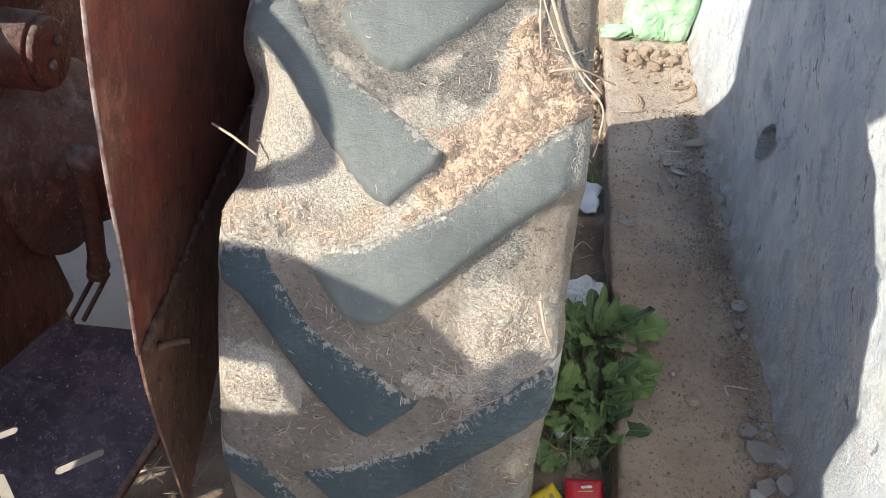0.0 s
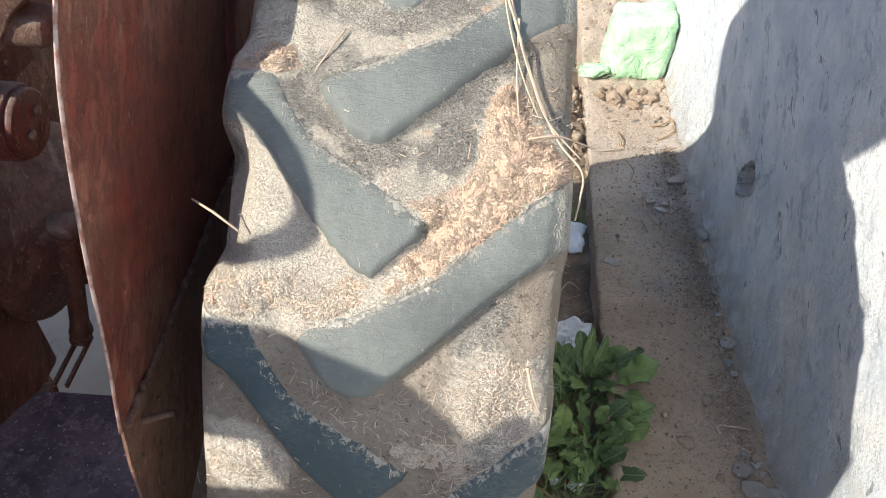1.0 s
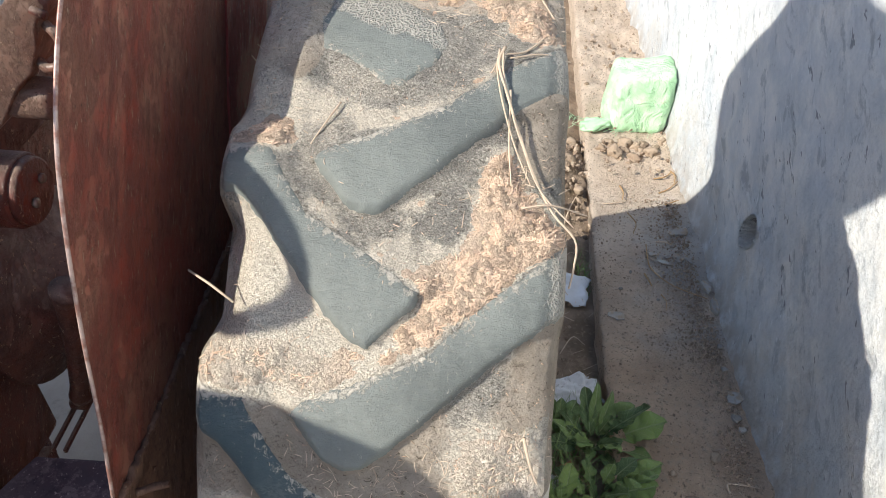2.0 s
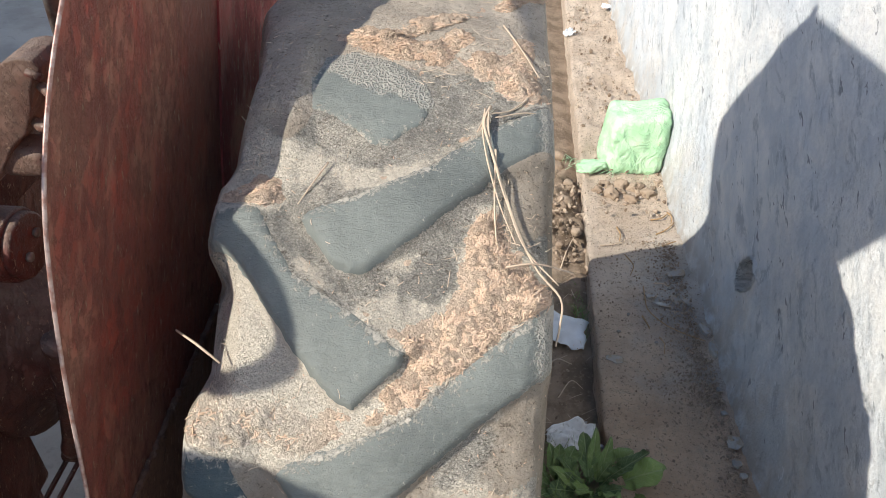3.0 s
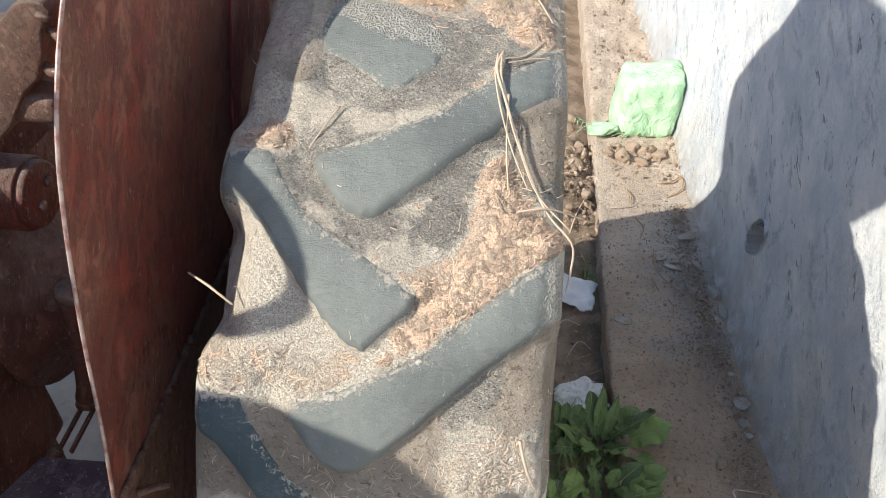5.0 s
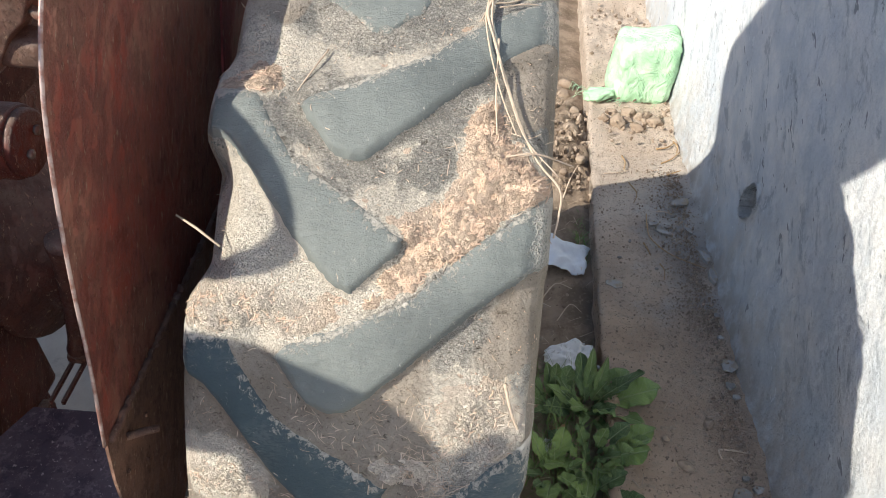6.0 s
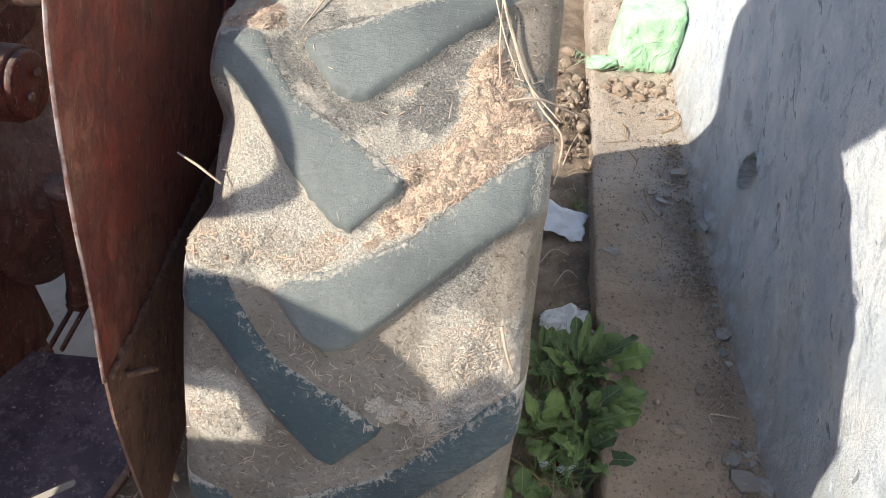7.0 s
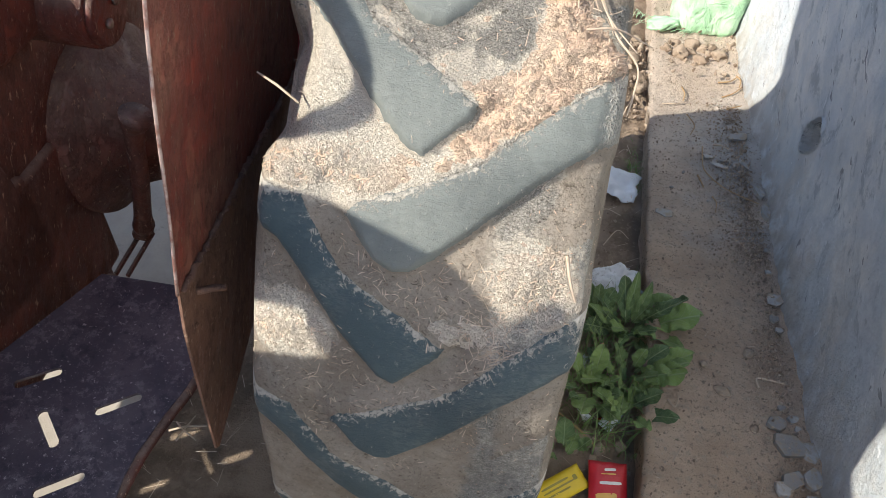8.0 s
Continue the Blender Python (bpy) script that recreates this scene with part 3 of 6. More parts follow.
def on_tyre(u, deg, lift, straight=False):
    """A place on the tyre; straight: lifted away from the axle and not sideways."""
    x, r, nx, nr = section(u)
    if straight:
        nx, nr = nx * 0, nr * 0 + 1
    deg = np.asarray(deg, float)
    inner = smooth01((-u - 0.12) / 0.07)  # the caked inner shoulder is pinched below the crown and swells over it
    x = x + inner * (0.013 * smooth01((deg - 63.5) / 4.0) * smooth01((88.0 - deg) / 10.0) - 0.020 * smooth01((deg - 86.0) / 8.0) * smooth01((120.0 - deg) / 10.0))
    x, r, a = x + lift * nx, r + lift * nr, np.radians(deg)
    return np.stack(np.broadcast_arrays(x, YC - r * np.cos(a), ZC + r * np.sin(a)), -1)


RIGHT_LUG = [(0.212, 14.4), (0.175, 12.9), (0.101, 7.4), (0.049, 3.2), (-0.005, 0.7), (-0.083, -2.6), (-0.088, -3.4), (-0.055, -7.2),
             (-0.031, -8.1), (-0.013, -7.8), (0.046, -3.3), (0.108, 2.1), (0.170, 6.3), (0.212, 7.8)]
LEFT_LUG = [(-0.216, 10.6), (-0.178, 9.3), (-0.141, 8.8), (-0.122, 6.2), (-0.089, 2.3), (-0.052, 0.5), (0.011, -2.9), (0.033, -4.2), (0.030, -5.2),
            (-0.016, -9.2), (-0.035, -8.6), (-0.086, -4.0), (-0.124, 0.3), (-0.162, 4.2), (-0.216, 6.2)]
WORN_LUG = [(-0.100, -3.9), (-0.107, -0.3), (-0.096, 3.4), (-0.060, 4.4), (-0.010, 2.9), (0.028, 0.0), (0.041, -3.0), (0.030, -5.5), (0.007, -7.2),
            (-0.006, -8.3), (-0.025, -8.3), (-0.045, -6.7), (-0.074, -5.3)]
RIGHT_AT = [40.0 + PITCH * k for k in range(-4, 11)]
LEFT_AT = [29.0 + PITCH * k + (1.6 if k > 1 else 0.0) for k in range(-4, 11)]


def inside_distance(poly, u, s):
    """Signed distance to a polygon given in metres, negative inside, and whether its nearest edge lies below."""
    best = np.full(u.shape, 1e9)
    below = np.zeros(u.shape)
    inside = np.zeros(u.shape, bool)
    n = len(poly)
    for i in range(n):
        (ax, ay), (bx, by) = poly[i], poly[(i + 1) % n]
        ex, ey = bx - ax, by - ay
        k = np.clip(((u - ax) * ex + (s - ay) * ey) / (ex * ex + ey * ey), 0, 1)
        px, py = u - ax - k * ex, s - ay - k * ey
        d = np.hypot(px, py)
        m = d < best
        best = np.where(m, d, best)
        below = np.where(m, py / (d + 1e-6), below)
        c = ((ay > s) != (by > s)) & (u < (bx - ax) * (s - ay) / (by - ay + 1e-12) + ax)
        inside ^= c
    return np.where(inside, -best, best), np.where(inside, -below, below)


def metres(poly):
    return [(u, math.radians(a) * 0.655) for u, a in poly]


LUG = 0.0125


def ramp_height(d, below, soft=0.0):
    """Height over the carcass at the distance d from a lug's edge: a soft foot, wider on the upper side where mud has banked up."""
    w = 0.009 + 0.036 * np.clip(0.15 + below, 0, 1) + soft
    return LUG * smooth01((w - d) / (w + 0.008))


def build_lug_mesh(poly, seed, crusted=0.0, shade_tint=0.0):
    P2 = metres(poly)
    us = np.arange(-0.255, 0.2551, 0.0028)
    ss = np.arange(-0.125, 0.195, 0.0028)
    U, S = np.meshgrid(us, ss)
    d, _ = inside_distance(P2, U, S)
    d = d + 0.0022 * fbm(U, S, seed, 45.0, 3) + 0.0015 * fbm(U, S, seed + 9.0, 150.0, 2)
    d0, below = inside_distance(P2, U, S)
    end = np.clip((0.2015 - np.abs(U)) / 0.012, 0, 1) ** 0.5
    H = ramp_height(d0, below, 0.035 if crusted else 0.0) * end + 0.0025 * np.clip(-d0 / 0.02, 0, 1) + 0.0006 * fbm(U, S, seed + 3.0, 60.0, 3) + 0.0004
    if crusted:
        H = np.maximum(H, blanket(U, np.degrees(S / 0.655) + 77.0) * end) + 0.0006
    H = H - (0.008 if crusted else 0.005) * np.clip((d - 0.0005) / 0.006, 0, 1)
    V = on_tyre(U, np.degrees(S / 0.655), H, True) - np.array([0, YC, ZC])
    edge_dust = 0.66 * np.exp(-np.abs(d0 + 0.001) / 0.0125) * np.clip(0.10 + 0.95 * below, 0.0, 1) + 0.5 * np.clip((np.abs(U) - 0.165) / 0.03, 0, 1)
    if crusted:
        edge_dust = 0.5 * np.exp(-np.abs(d0 - 0.002) / 0.012)
    crust_at = crusted * np.clip((S + 0.058) / 0.050 + U / 0.12, 0, 1.25) if crusted else 0.7 * np.clip((U - 0.13) / 0.05, 0, 1) * (seed < 3)
    keep = (d < 0.008)
    faces = [f for f, k in zip(grid_faces(*U.shape), (keep[:-1, :-1] & keep[:-1, 1:] & keep[1:, 1:] & keep[1:, :-1]).ravel()) if k]
    used = sorted({i for f in faces for i in f})
    where = {i: k for k, i in enumerate(used)}
    me = raw("lug", V.reshape(-1, 3)[used], [[where[i] for i in f][::-1] for f in faces])
    me.materials.append(M["lug"])
    me.attributes.new("dust", "FLOAT", "POINT").data.foreach_set("value", edge_dust.ravel()[used].astype(np.float32))
    me.attributes.new("crust", "FLOAT", "POINT").data.foreach_set("value", np.broadcast_to(crust_at, U.shape).ravel()[used].astype(np.float32))
    me.attributes.new("shade_tint", "FLOAT", "POINT").data.foreach_set("value", np.full(len(used), shade_tint, np.float32))
    me.polygons.foreach_set("use_smooth", [True] * len(me.polygons))
    return me


def lug_field(U, deg):
    """Distance to the nearest lug and how far that lug lies below."""
    best, below = np.full(U.shape, 1e9), np.zeros(U.shape)
    for poly, at in ((RIGHT_LUG, RIGHT_AT), (LEFT_LUG, LEFT_AT)):
        for a in at[1:9]:
            P2 = metres(WORN_LUG if poly is LEFT_LUG and 70 < a < 84 else poly)
            d, b = inside_distance(P2, U, np.radians(deg - a) * 0.655)
            m = d < best
            best, below = np.where(m, d, best), np.where(m, b, below)
    return best, below


def lug_height(U, A):
    """Height of the dust banked against the lugs."""
    h = np.zeros(U.shape)
    soft = 0.035 * smooth01((A - 65.0) / 6.0)
    for poly, at in ((RIGHT_LUG, RIGHT_AT), (LEFT_LUG, LEFT_AT)):
        for a in at[1:9]:
            d, b = inside_distance(metres(WORN_LUG if poly is LEFT_LUG and 70 < a < 84 else poly), U, np.radians(A - a) * 0.655)
            h = np.maximum(h, ramp_height(d, b, soft))
    return h


def blanket(U, A):
    """Mud that has buried the lugs on the crown of the wheel and along its inner shoulder."""
    n = 1 + 0.25 * fbm(U, np.radians(A) * 0.65, 21.0, 9.0, 3)
    # unseen hump past the crest, added to fill out the wheel's shadow on the wall
    far = 0.030 * smooth01((A - 90.0) / 9.0) * smooth01((U - 0.10) / 0.06)
    return far + 0.022 * n * np.maximum(smooth01((A - 73.0) / 13.0), smooth01((A - 64.0) / 9.0) * smooth01((-0.075 - U) / 0.05))


def tread(U, A):
    """Height of the dusty surface over the carcass, the distance to the nearest lug and whether it lies below."""
    d, below = lug_field(U, A)
    end = np.clip((0.2015 - np.abs(U)) / 0.012, 0, 1) ** 0.5
    h = lug_height(U, A) * end
    dip = 0.0030 * np.clip(-d / 0.004, 0, 1)
    slump = 0.030 * smooth01((U - 0.172) / 0.04) * smooth01((0.34 - U) / 0.10) * smooth01((d - 0.004) / 0.03) * smooth01((82.0 - A) / 8.0)  # the outer shoulder falls away between the lugs
    slump = slump + 0.068 * smooth01((-U - 0.138) / 0.05) * smooth01((U + 0.36) / 0.12) * smooth01((d - 0.002) / 0.026) * smooth01((64.0 - A) / 5.0) * smooth01((A - 40.0) / 5.0)
    return np.maximum(h - dip, blanket(U, A) * end) - slump, d, below


# pale dust lying on the carcass, the lowest two also brightening sun patches: width, degrees, half width, half degrees,
# thickness
CREAM = [(-0.155, 49.5, 0.05, 5.0, 1.5), (-0.14, 45.0, 0.07, 5.0, 1.5), (-0.10, 42.0, 0.06, 4.0, 0.8), (-0.03, 41.5, 0.05, 2.5, 0.8), (-0.165, 66.0, 0.03, 6.0, 0.7), (-0.10, 66.0, 0.05, 5.0, 0.45),
         (0.0, 64.5, 0.07, 2.0, 0.6), (0.12, 33.8, 0.055, 3.0, 1.2), (-0.15, 24.0, 0.06, 4.0, 1.6), (0.02, 51.5, 0.05, 3.0, 0.35), (0.13, 44.0, 0.03, 3.0, 0.2)]


def build_tyre():
    us = spaced((-_s[-1], -0.21, 0.02), (-0.21, 0.21, 0.0036), (0.21, _s[-1], 0.02))
    degs = spaced((-46, -6, 0.8), (-6, 105, 0.32), (105, 314, 3.0))
    U, A = np.meshgrid(us, degs)
    lift, d, below = tread(U, A)
    S = np.radians(A) * 0.65
    lift = lift + 0.0020 * fbm(U, S, 0.0, 11.0, 3) + np.where((A > -6) & (A < 105), 0.0008 * fbm(U, S, 6.0, 80.0, 2), 0) * (d > 0)
    lift = np.where((A > -45.9) & (A < 313.9), lift, 0)
    V = on_tyre(U, A, lift, True)
    rows, cols = U.shape
    faces = [f[::-1] for f in grid_faces(rows, cols)]
    tyre = link_mesh("tyre", raw("tyre", V.reshape(-1, 3), faces), M["carcass"], tractor, "worn agricultural tyre, dusty grey rubber")
    t = heap_depth(U, A)
    pocket = sum(h * np.exp(-((U - u) / su) ** 2 - ((A - a) / sa) ** 2) for u, a, su, sa, h in CREAM)
    cream = np.clip(t / 0.005, 0, 1) * 0.8 + np.clip(pocket, 0, 1.5)
    mud = smooth01((blanket(U, A) - 0.006) / 0.008) + np.clip((U - 0.10) / 0.05, 0, 1) * np.clip(-below * 1.5, 0, 1) + np.clip((np.abs(U) - 0.175) / 0.02, 0, 1)
    mud = mud + np.clip((41.0 - A) / 5.0, 0, 1) * np.clip((0.11 - U) / 0.05, 0.25, 1)
    mud = np.clip(mud, 0, 1) * (1 - 0.85 * np.clip(pocket, 0, 1))
    for key, value in (("cream", cream), ("mud", mud), ("crown", smooth01((A - 66.0) / 8.0))):
        tyre.data.attributes.new(key, "FLOAT", "POINT").data.foreach_set("value", value.ravel().astype(np.float32))
    # chevron lugs
    for poly, at, seed in ((RIGHT_LUG, RIGHT_AT, 1.0), (LEFT_LUG, LEFT_AT, 5.0)):
        me = build_lug_mesh(poly, seed)
        caked = build_lug_mesh(WORN_LUG, seed, 1.0) if seed > 3 else me
        # copy coloured navy for lugs that lie in shade, low on the wheel
        shaded_lug = build_lug_mesh(poly, seed + 2.0, 0.0, 1.0)
        for a in at:
            if 84 < a < 125:
                continue  # buried under the mud on the crown
            ob = new("lug", caked if 70 < a < 84 else shaded_lug if a < 35 else me)
            ob.parent = tyre
            ob.matrix_basis = Matrix.Translation((0, YC, ZC)) @ Matrix.Rotation(radians(-a), 4, "X")
    return tyre


# heaps of chaff: width, degrees, half width, half degrees, depth
HEAPS = [(0.112, 60.0, 0.020, 2.6, 0.0086), (0.118, 56.8, 0.032, 2.4, 0.0108), (0.128, 53.8, 0.038, 1.9, 0.0101), (0.162, 54.2, 0.020, 1.6, 0.0094), (0.090, 50.6, 0.036, 1.8, 0.0094),
         (0.058, 47.6, 0.034, 1.6, 0.0086), (0.020, 44.8, 0.032, 1.3, 0.0072), (-0.02, 42.4, 0.035, 1.1, 0.0050), (-0.165, 40.6, 0.030, 2.6, 0.0094), (-0.115, 41.2, 0.040, 2.0, 0.0065),
         (-0.060, 40.4, 0.040, 1.5, 0.0043), (-0.150, 63.0, 0.030, 2.0, 0.0086), (-0.050, 83.6, 0.022, 1.6, 0.0130), (-0.010, 82.4, 0.026, 1.5, 0.0135), (0.035, 82.0, 0.022, 1.7, 0.0115), (0.065, 84.5, 0.020, 1.6, 0.0080), (0.100, 80.6, 0.026, 1.8, 0.0100), (0.140, 79.0, 0.024, 2.2, 0.0105), (0.150, 84.0, 0.02, 2.5, 0.0065),
         (0.060, 27.0, 0.045, 2.0, 0.0050), (0.125, 33.0, 0.048, 3.6, 0.0085), (0.165, 29.5, 0.025, 1.6, 0.0080),
         (-0.152, 23.6, 0.055, 3.2, 0.0078), (0.02, 57.0, 0.035, 1.5, 0.0036), (-0.08, 55.5, 0.03, 1.2, 0.0029)]


def heap_depth(U, A):
    d, below = lug_field(U, A)
    n1 = fbm(U, np.radians(A) * 0.65, 2.0, 16.0, 4)
    up = np.clip(below * 1.4, 0, 1)
    right = np.clip((U + 0.06) / 0.05, 0, 1) * np.clip((A - 36.0) / 6.0, 0, 1)
    t = 0.0060 * up * np.exp(-np.maximum(d, 0) / 0.016) * (0.35 + 0.65 * right) * (0.8 + 0.7 * n1)
    for u, a, su, sa, h in HEAPS:
        t = t + h * np.exp(-((U - u) / su) ** 2 - ((A - a) / sa) ** 2) * (0.9 + 0.5 * n1)
    t = t * np.clip((0.205 - np.abs(U)) / 0.02, 0, 1)
    buried = blanket(U, A) > LUG
    return np.where(buried, t, t * smooth01((d + 0.003) / 0.015))


def build_chaff(tyre):
    us = np.arange(-0.215, 0.2151, 0.0022)
    degs = np.arange(2.0, 112.0, 0.19)
    U, A = np.meshgrid(us, degs)
    t = heap_depth(U, A)
    S = np.radians(A) * 0.655
    rough = 0.0060 * fbm(U, S, 4.0, 60.0, 4) + 0.0052 * (0.5 - np.abs(fbm(U, S, 14.0, 120.0, 3)))
    base, d, below = tread(U, A)
    lift = base - 0.0035 + t + rough * np.clip(t / 0.008, 0, 1)
    V = on_tyre(U, A, lift, True)
    keep = (t > 0.0022)
    faces = [f[::-1] for f, k in zip(grid_faces(*U.shape), (keep[:-1, :-1] | keep[1:, 1:]).ravel()) if k]
    used = sorted({i for f in faces for i in f})
    where = {i: k for k, i in enumerate(used)}
    me = raw("chaff", V.reshape(-1, 3)[used], [[where[i] for i in f] for f in faces])
    # pale inner heaps; the low ones are paled to brighten their sun patches
    me.attributes.new("pale", "FLOAT", "POINT").data.foreach_set("value", (0.8 * np.maximum(smooth01((-U - 0.02) / 0.06) * smooth01((64.0 - A) / 8.0), smooth01((38.0 - A) / 4.0))).ravel()[used].astype(np.float32))
    tagged(link_mesh("chaff", me, M["chaff"], tyre, "dried chaff and mud packed between the lugs"), kind="stuff")


def build_chaff_strands(tyre):
    """The matted strands of dung and chaff that make up the heaps: short crooked rolls, half sunk."""
    rnd = np.random.RandomState(17)
    n = 150000
    U, A = rnd.uniform(-0.20, 0.20, n), rnd.uniform(6, 100, n)
    t = heap_depth(U, A)
    pick = rnd.rand(n) < np.clip((t - 0.0030) / 0.005, 0, 1) * 0.75
    pick &= rnd.rand(n) < np.where(A < 37.0, 0.06, np.where((U < -0.03) & (A < 58.0), 0.10, 1.0))
    U, A, t = U[pick], A[pick], t[pick]
    base = on_tyre(U, A, tread(U, A)[0] + t - 0.0030, True)
    verts, faces = [], []
    rings, sides = 5, 5
    ang = np.arange(sides) * 2 * math.pi / sides
    for i, p in enumerate(base):
        a = radians(A[i])
        nrm, along, other = np.array([0, -math.cos(a), math.sin(a)]), np.array([1.0, 0, 0]), np.array([0, math.sin(a), math.cos(a)])
        g = rnd.normal(0.75, 0.6)  # they tend to lie along the pocket
        dr, L, r = math.cos(g) * along + math.sin(g) * other, rnd.uniform(0.004, 0.015), rnd.uniform(0.0004, 0.0010)
        sd = np.cross(nrm, dr)
        bend, tip = rnd.normal(0, 0.11), rnd.uniform(-0.07, 0.07)
        k = len(verts)
        for q in range(rings):
            u = q / (rings - 1) - 0.5
            c = p + dr * (L * u) + sd * (L * bend * (1 - 4 * u * u) + rnd.normal(0, 0.0003)) + nrm * (L * tip * u - 0.75 * r)
            rr = r * (0.45 if q in (0, rings - 1) else 1.0) * rnd.uniform(0.8, 1.2)
            verts.extend(c + rr * (math.cos(w) * sd + 0.8 * math.sin(w) * nrm) for w in ang)
        for q in range(rings - 1):
            for w in range(sides):
                b, e = k + q * sides + w, k + q * sides + (w + 1) % sides
                faces.append((b, e, e + sides, b + sides))
        faces += [tuple(range(k + sides - 1, k - 1, -1)), tuple(range(k + (rings - 1) * sides, k + rings * sides))]
    me = raw("matted_chaff", verts, faces)
    tagged(link_mesh("matted_chaff", me, M["crumb"], tyre, "matted strands of chaff and dried dung"), kind="stuff")


def build_tyre_crumbs(tyre):
    """Crumbs of chaff on the heaps and grit on the bare carcass."""
    rnd = np.random.RandomState(11)
    n = 200000
    U, A = rnd.uniform(-0.195, 0.195, n), rnd.uniform(4, 100, n)
    t = heap_depth(U, A)
    d, below = lug_field(U, A)
    pick = (rnd.rand(n) < np.where(t > 0.0055, 0.06, np.where(t > 0.004, 0.10, 0.006))) & (d > 0.001)
    U, A, t, d, below = (v[pick] for v in (U, A, t, d, below))
    heap = t > 0.004
    base = on_tyre(U, A, tread(U, A)[0] + np.where(heap, t - 0.0030, 0.0), True)
    octa = np.array([(1, 0, 0), (-1, 0, 0), (0, 1, 0), (0, -1, 0), (0, 0, 1), (0, 0, -1)], float)
    of = [(0, 2, 4), (2, 1, 4), (1, 3, 4), (3, 0, 4), (2, 0, 5), (1, 2, 5), (3, 1, 5), (0, 3, 5)]
    verts, faces = [], []
    for i, p in enumerate(base):
        r = (rnd.uniform(0.0004, 0.0007) if heap[i] else rnd.uniform(0.0004, 0.0008))
        a, g = radians(A[i]), rnd.uniform(0, 6.28)
        nrm, along = np.array([0, -math.cos(a), math.sin(a)]), np.array([1.0, 0, 0])
        other = np.array([0, math.sin(a), math.cos(a)])
        e1 = math.cos(g) * along + math.sin(g) * other + rnd.uniform(-0.5, 0.5) * nrm
        e2 = -math.sin(g) * along + math.cos(g) * other + rnd.uniform(-0.4, 0.4) * nrm
        size = octa * rnd.uniform(0.7, 1.3, (6, 1)) * np.array([rnd.uniform(1.5, 5.0), 1.0, 0.5]) * r
        v = size[:, :1] * e1 + size[:, 1:2] * e2 + size[:, 2:] * nrm + p
        k = len(verts)
        verts.extend(v)
        faces.extend([(a + k, b + k, c + k) for a, b, c in of])
    me = raw("chaff_grit", verts, faces)
    tagged(link_mesh("chaff_grit", me, M["crumb"], tyre, "crumbs of chaff and grit", smooth=True), kind="stuff")


# where longer straws lie: width and its spread, degrees and their spread, number, shortest, longest
STRAWS = [(0.085, 0.022, 26.5, 2.0, 110, 0.010, 0.030), (0.03, 0.04, 31.0, 2.5, 60, 0.006, 0.016), (0.09, 0.05, 84.0, 5.0, 50, 0.008, 0.024), (0.12, 0.03, 57.0, 3.0, 60, 0.008, 0.024),
          (0.05, 0.05, 48.0, 1.6, 40, 0.008, 0.020), (-0.155, 0.02, 63.5, 2.5, 30, 0.008, 0.020), (-0.145, 0.035, 41.0, 3.0, 40, 0.006, 0.014), (-0.15, 0.03, 80.0, 8.0, 24, 0.008, 0.020),
          (-0.13, 0.03, 26.0, 4.0, 30, 0.006, 0.014), (-0.05, 0.03, 32.0, 3.0, 40, 0.006, 0.014), (0.14, 0.03, 33.0, 3.0, 20, 0.008, 0.02), (0.0, 0.07, 29.0, 4.0, 110, 0.005, 0.016), (-0.10, 0.05, 18.0, 5.0, 90, 0.005, 0.014),
          (0.03, 0.07, 16.0, 4.0, 80, 0.005, 0.014)]


def build_straw_bits():
    """Short curling straws: many crumbs of it in the heaps, and longer ones strewn about."""
    rnd = np.random.RandomState(3)
    n = 60000
    U, A = rnd.uniform(-0.20, 0.20, n), rnd.uniform(6, 100, n)
    t = heap_depth(U, A)
    pick = rnd.rand(n) < np.where(t > 0.004, np.clip(t / 0.012, 0, 1) * 0.10, 0.008)
    U, A = U[pick], A[pick]
    L = rnd.uniform(0.003, 0.010, len(U))
    for u, su, a, sa, count, lo, hi in STRAWS:
        U = np.concatenate([U, np.clip(rnd.normal(u, su, count), -0.19, 0.19)])
        A = np.concatenate([A, rnd.normal(a, sa, count)])
        L = np.concatenate([L, rnd.uniform(lo, hi, count)])
    d, below = lug_field(U, A)
    keep = (d > 0.004) | ((d < -0.004) & (rnd.rand(len(d)) < 0.12))
    U, A, L, d = U[keep], A[keep], L[keep], d[keep]
    t, top = heap_depth(U, A), tread(U, A)[0]
    height = np.where((d < 0) & (t < 0.004), LUG + 0.0018, top + np.maximum(t - 0.0030, 0.0008))
    base = on_tyre(U, A, height, True)
    verts, faces = [], []
    for i, p in enumerate(base):
        a = radians(A[i])
        nrm = Vector((0, -math.cos(a), math.sin(a)))
        along = Vector((1, 0, 0))
        other = nrm.cross(along)
        g = rnd.uniform(0, math.pi)
        dr = (math.cos(g) * along + math.sin(g) * other).normalized()
        sd = dr.cross(nrm).normalized()
        w = rnd.uniform(0.0003, 0.0006)
        curl, lift = rnd.normal(0, 0.07), rnd.uniform(-0.04, 0.04)
        k = len(verts)
        for q in range(4):
            s = q / 3 - 0.5
            c = Vector(p) + dr * (L[i] * s) + sd * (L[i] * curl * (1 - 4 * s * s)) + nrm * (L[i] * lift * (0.5 - 2 * s * s))
            ww = w * (1.0 if q < 3 else 0.5)
            verts += [c - sd * ww, c + nrm * ww, c + sd * ww]
        for q in range(3):
            b = k + 3 * q
            faces += [(b, b + 3, b + 4, b + 1), (b + 1, b + 4, b + 5, b + 2), (b + 2, b + 5, b + 3, b)]
    me = raw("straw_bits", verts, faces)
    tagged(link_mesh("straw_bits", me, M["straw"], smooth=False), "short dry bits of straw lying on the tyre", "straw", kind="stuff")


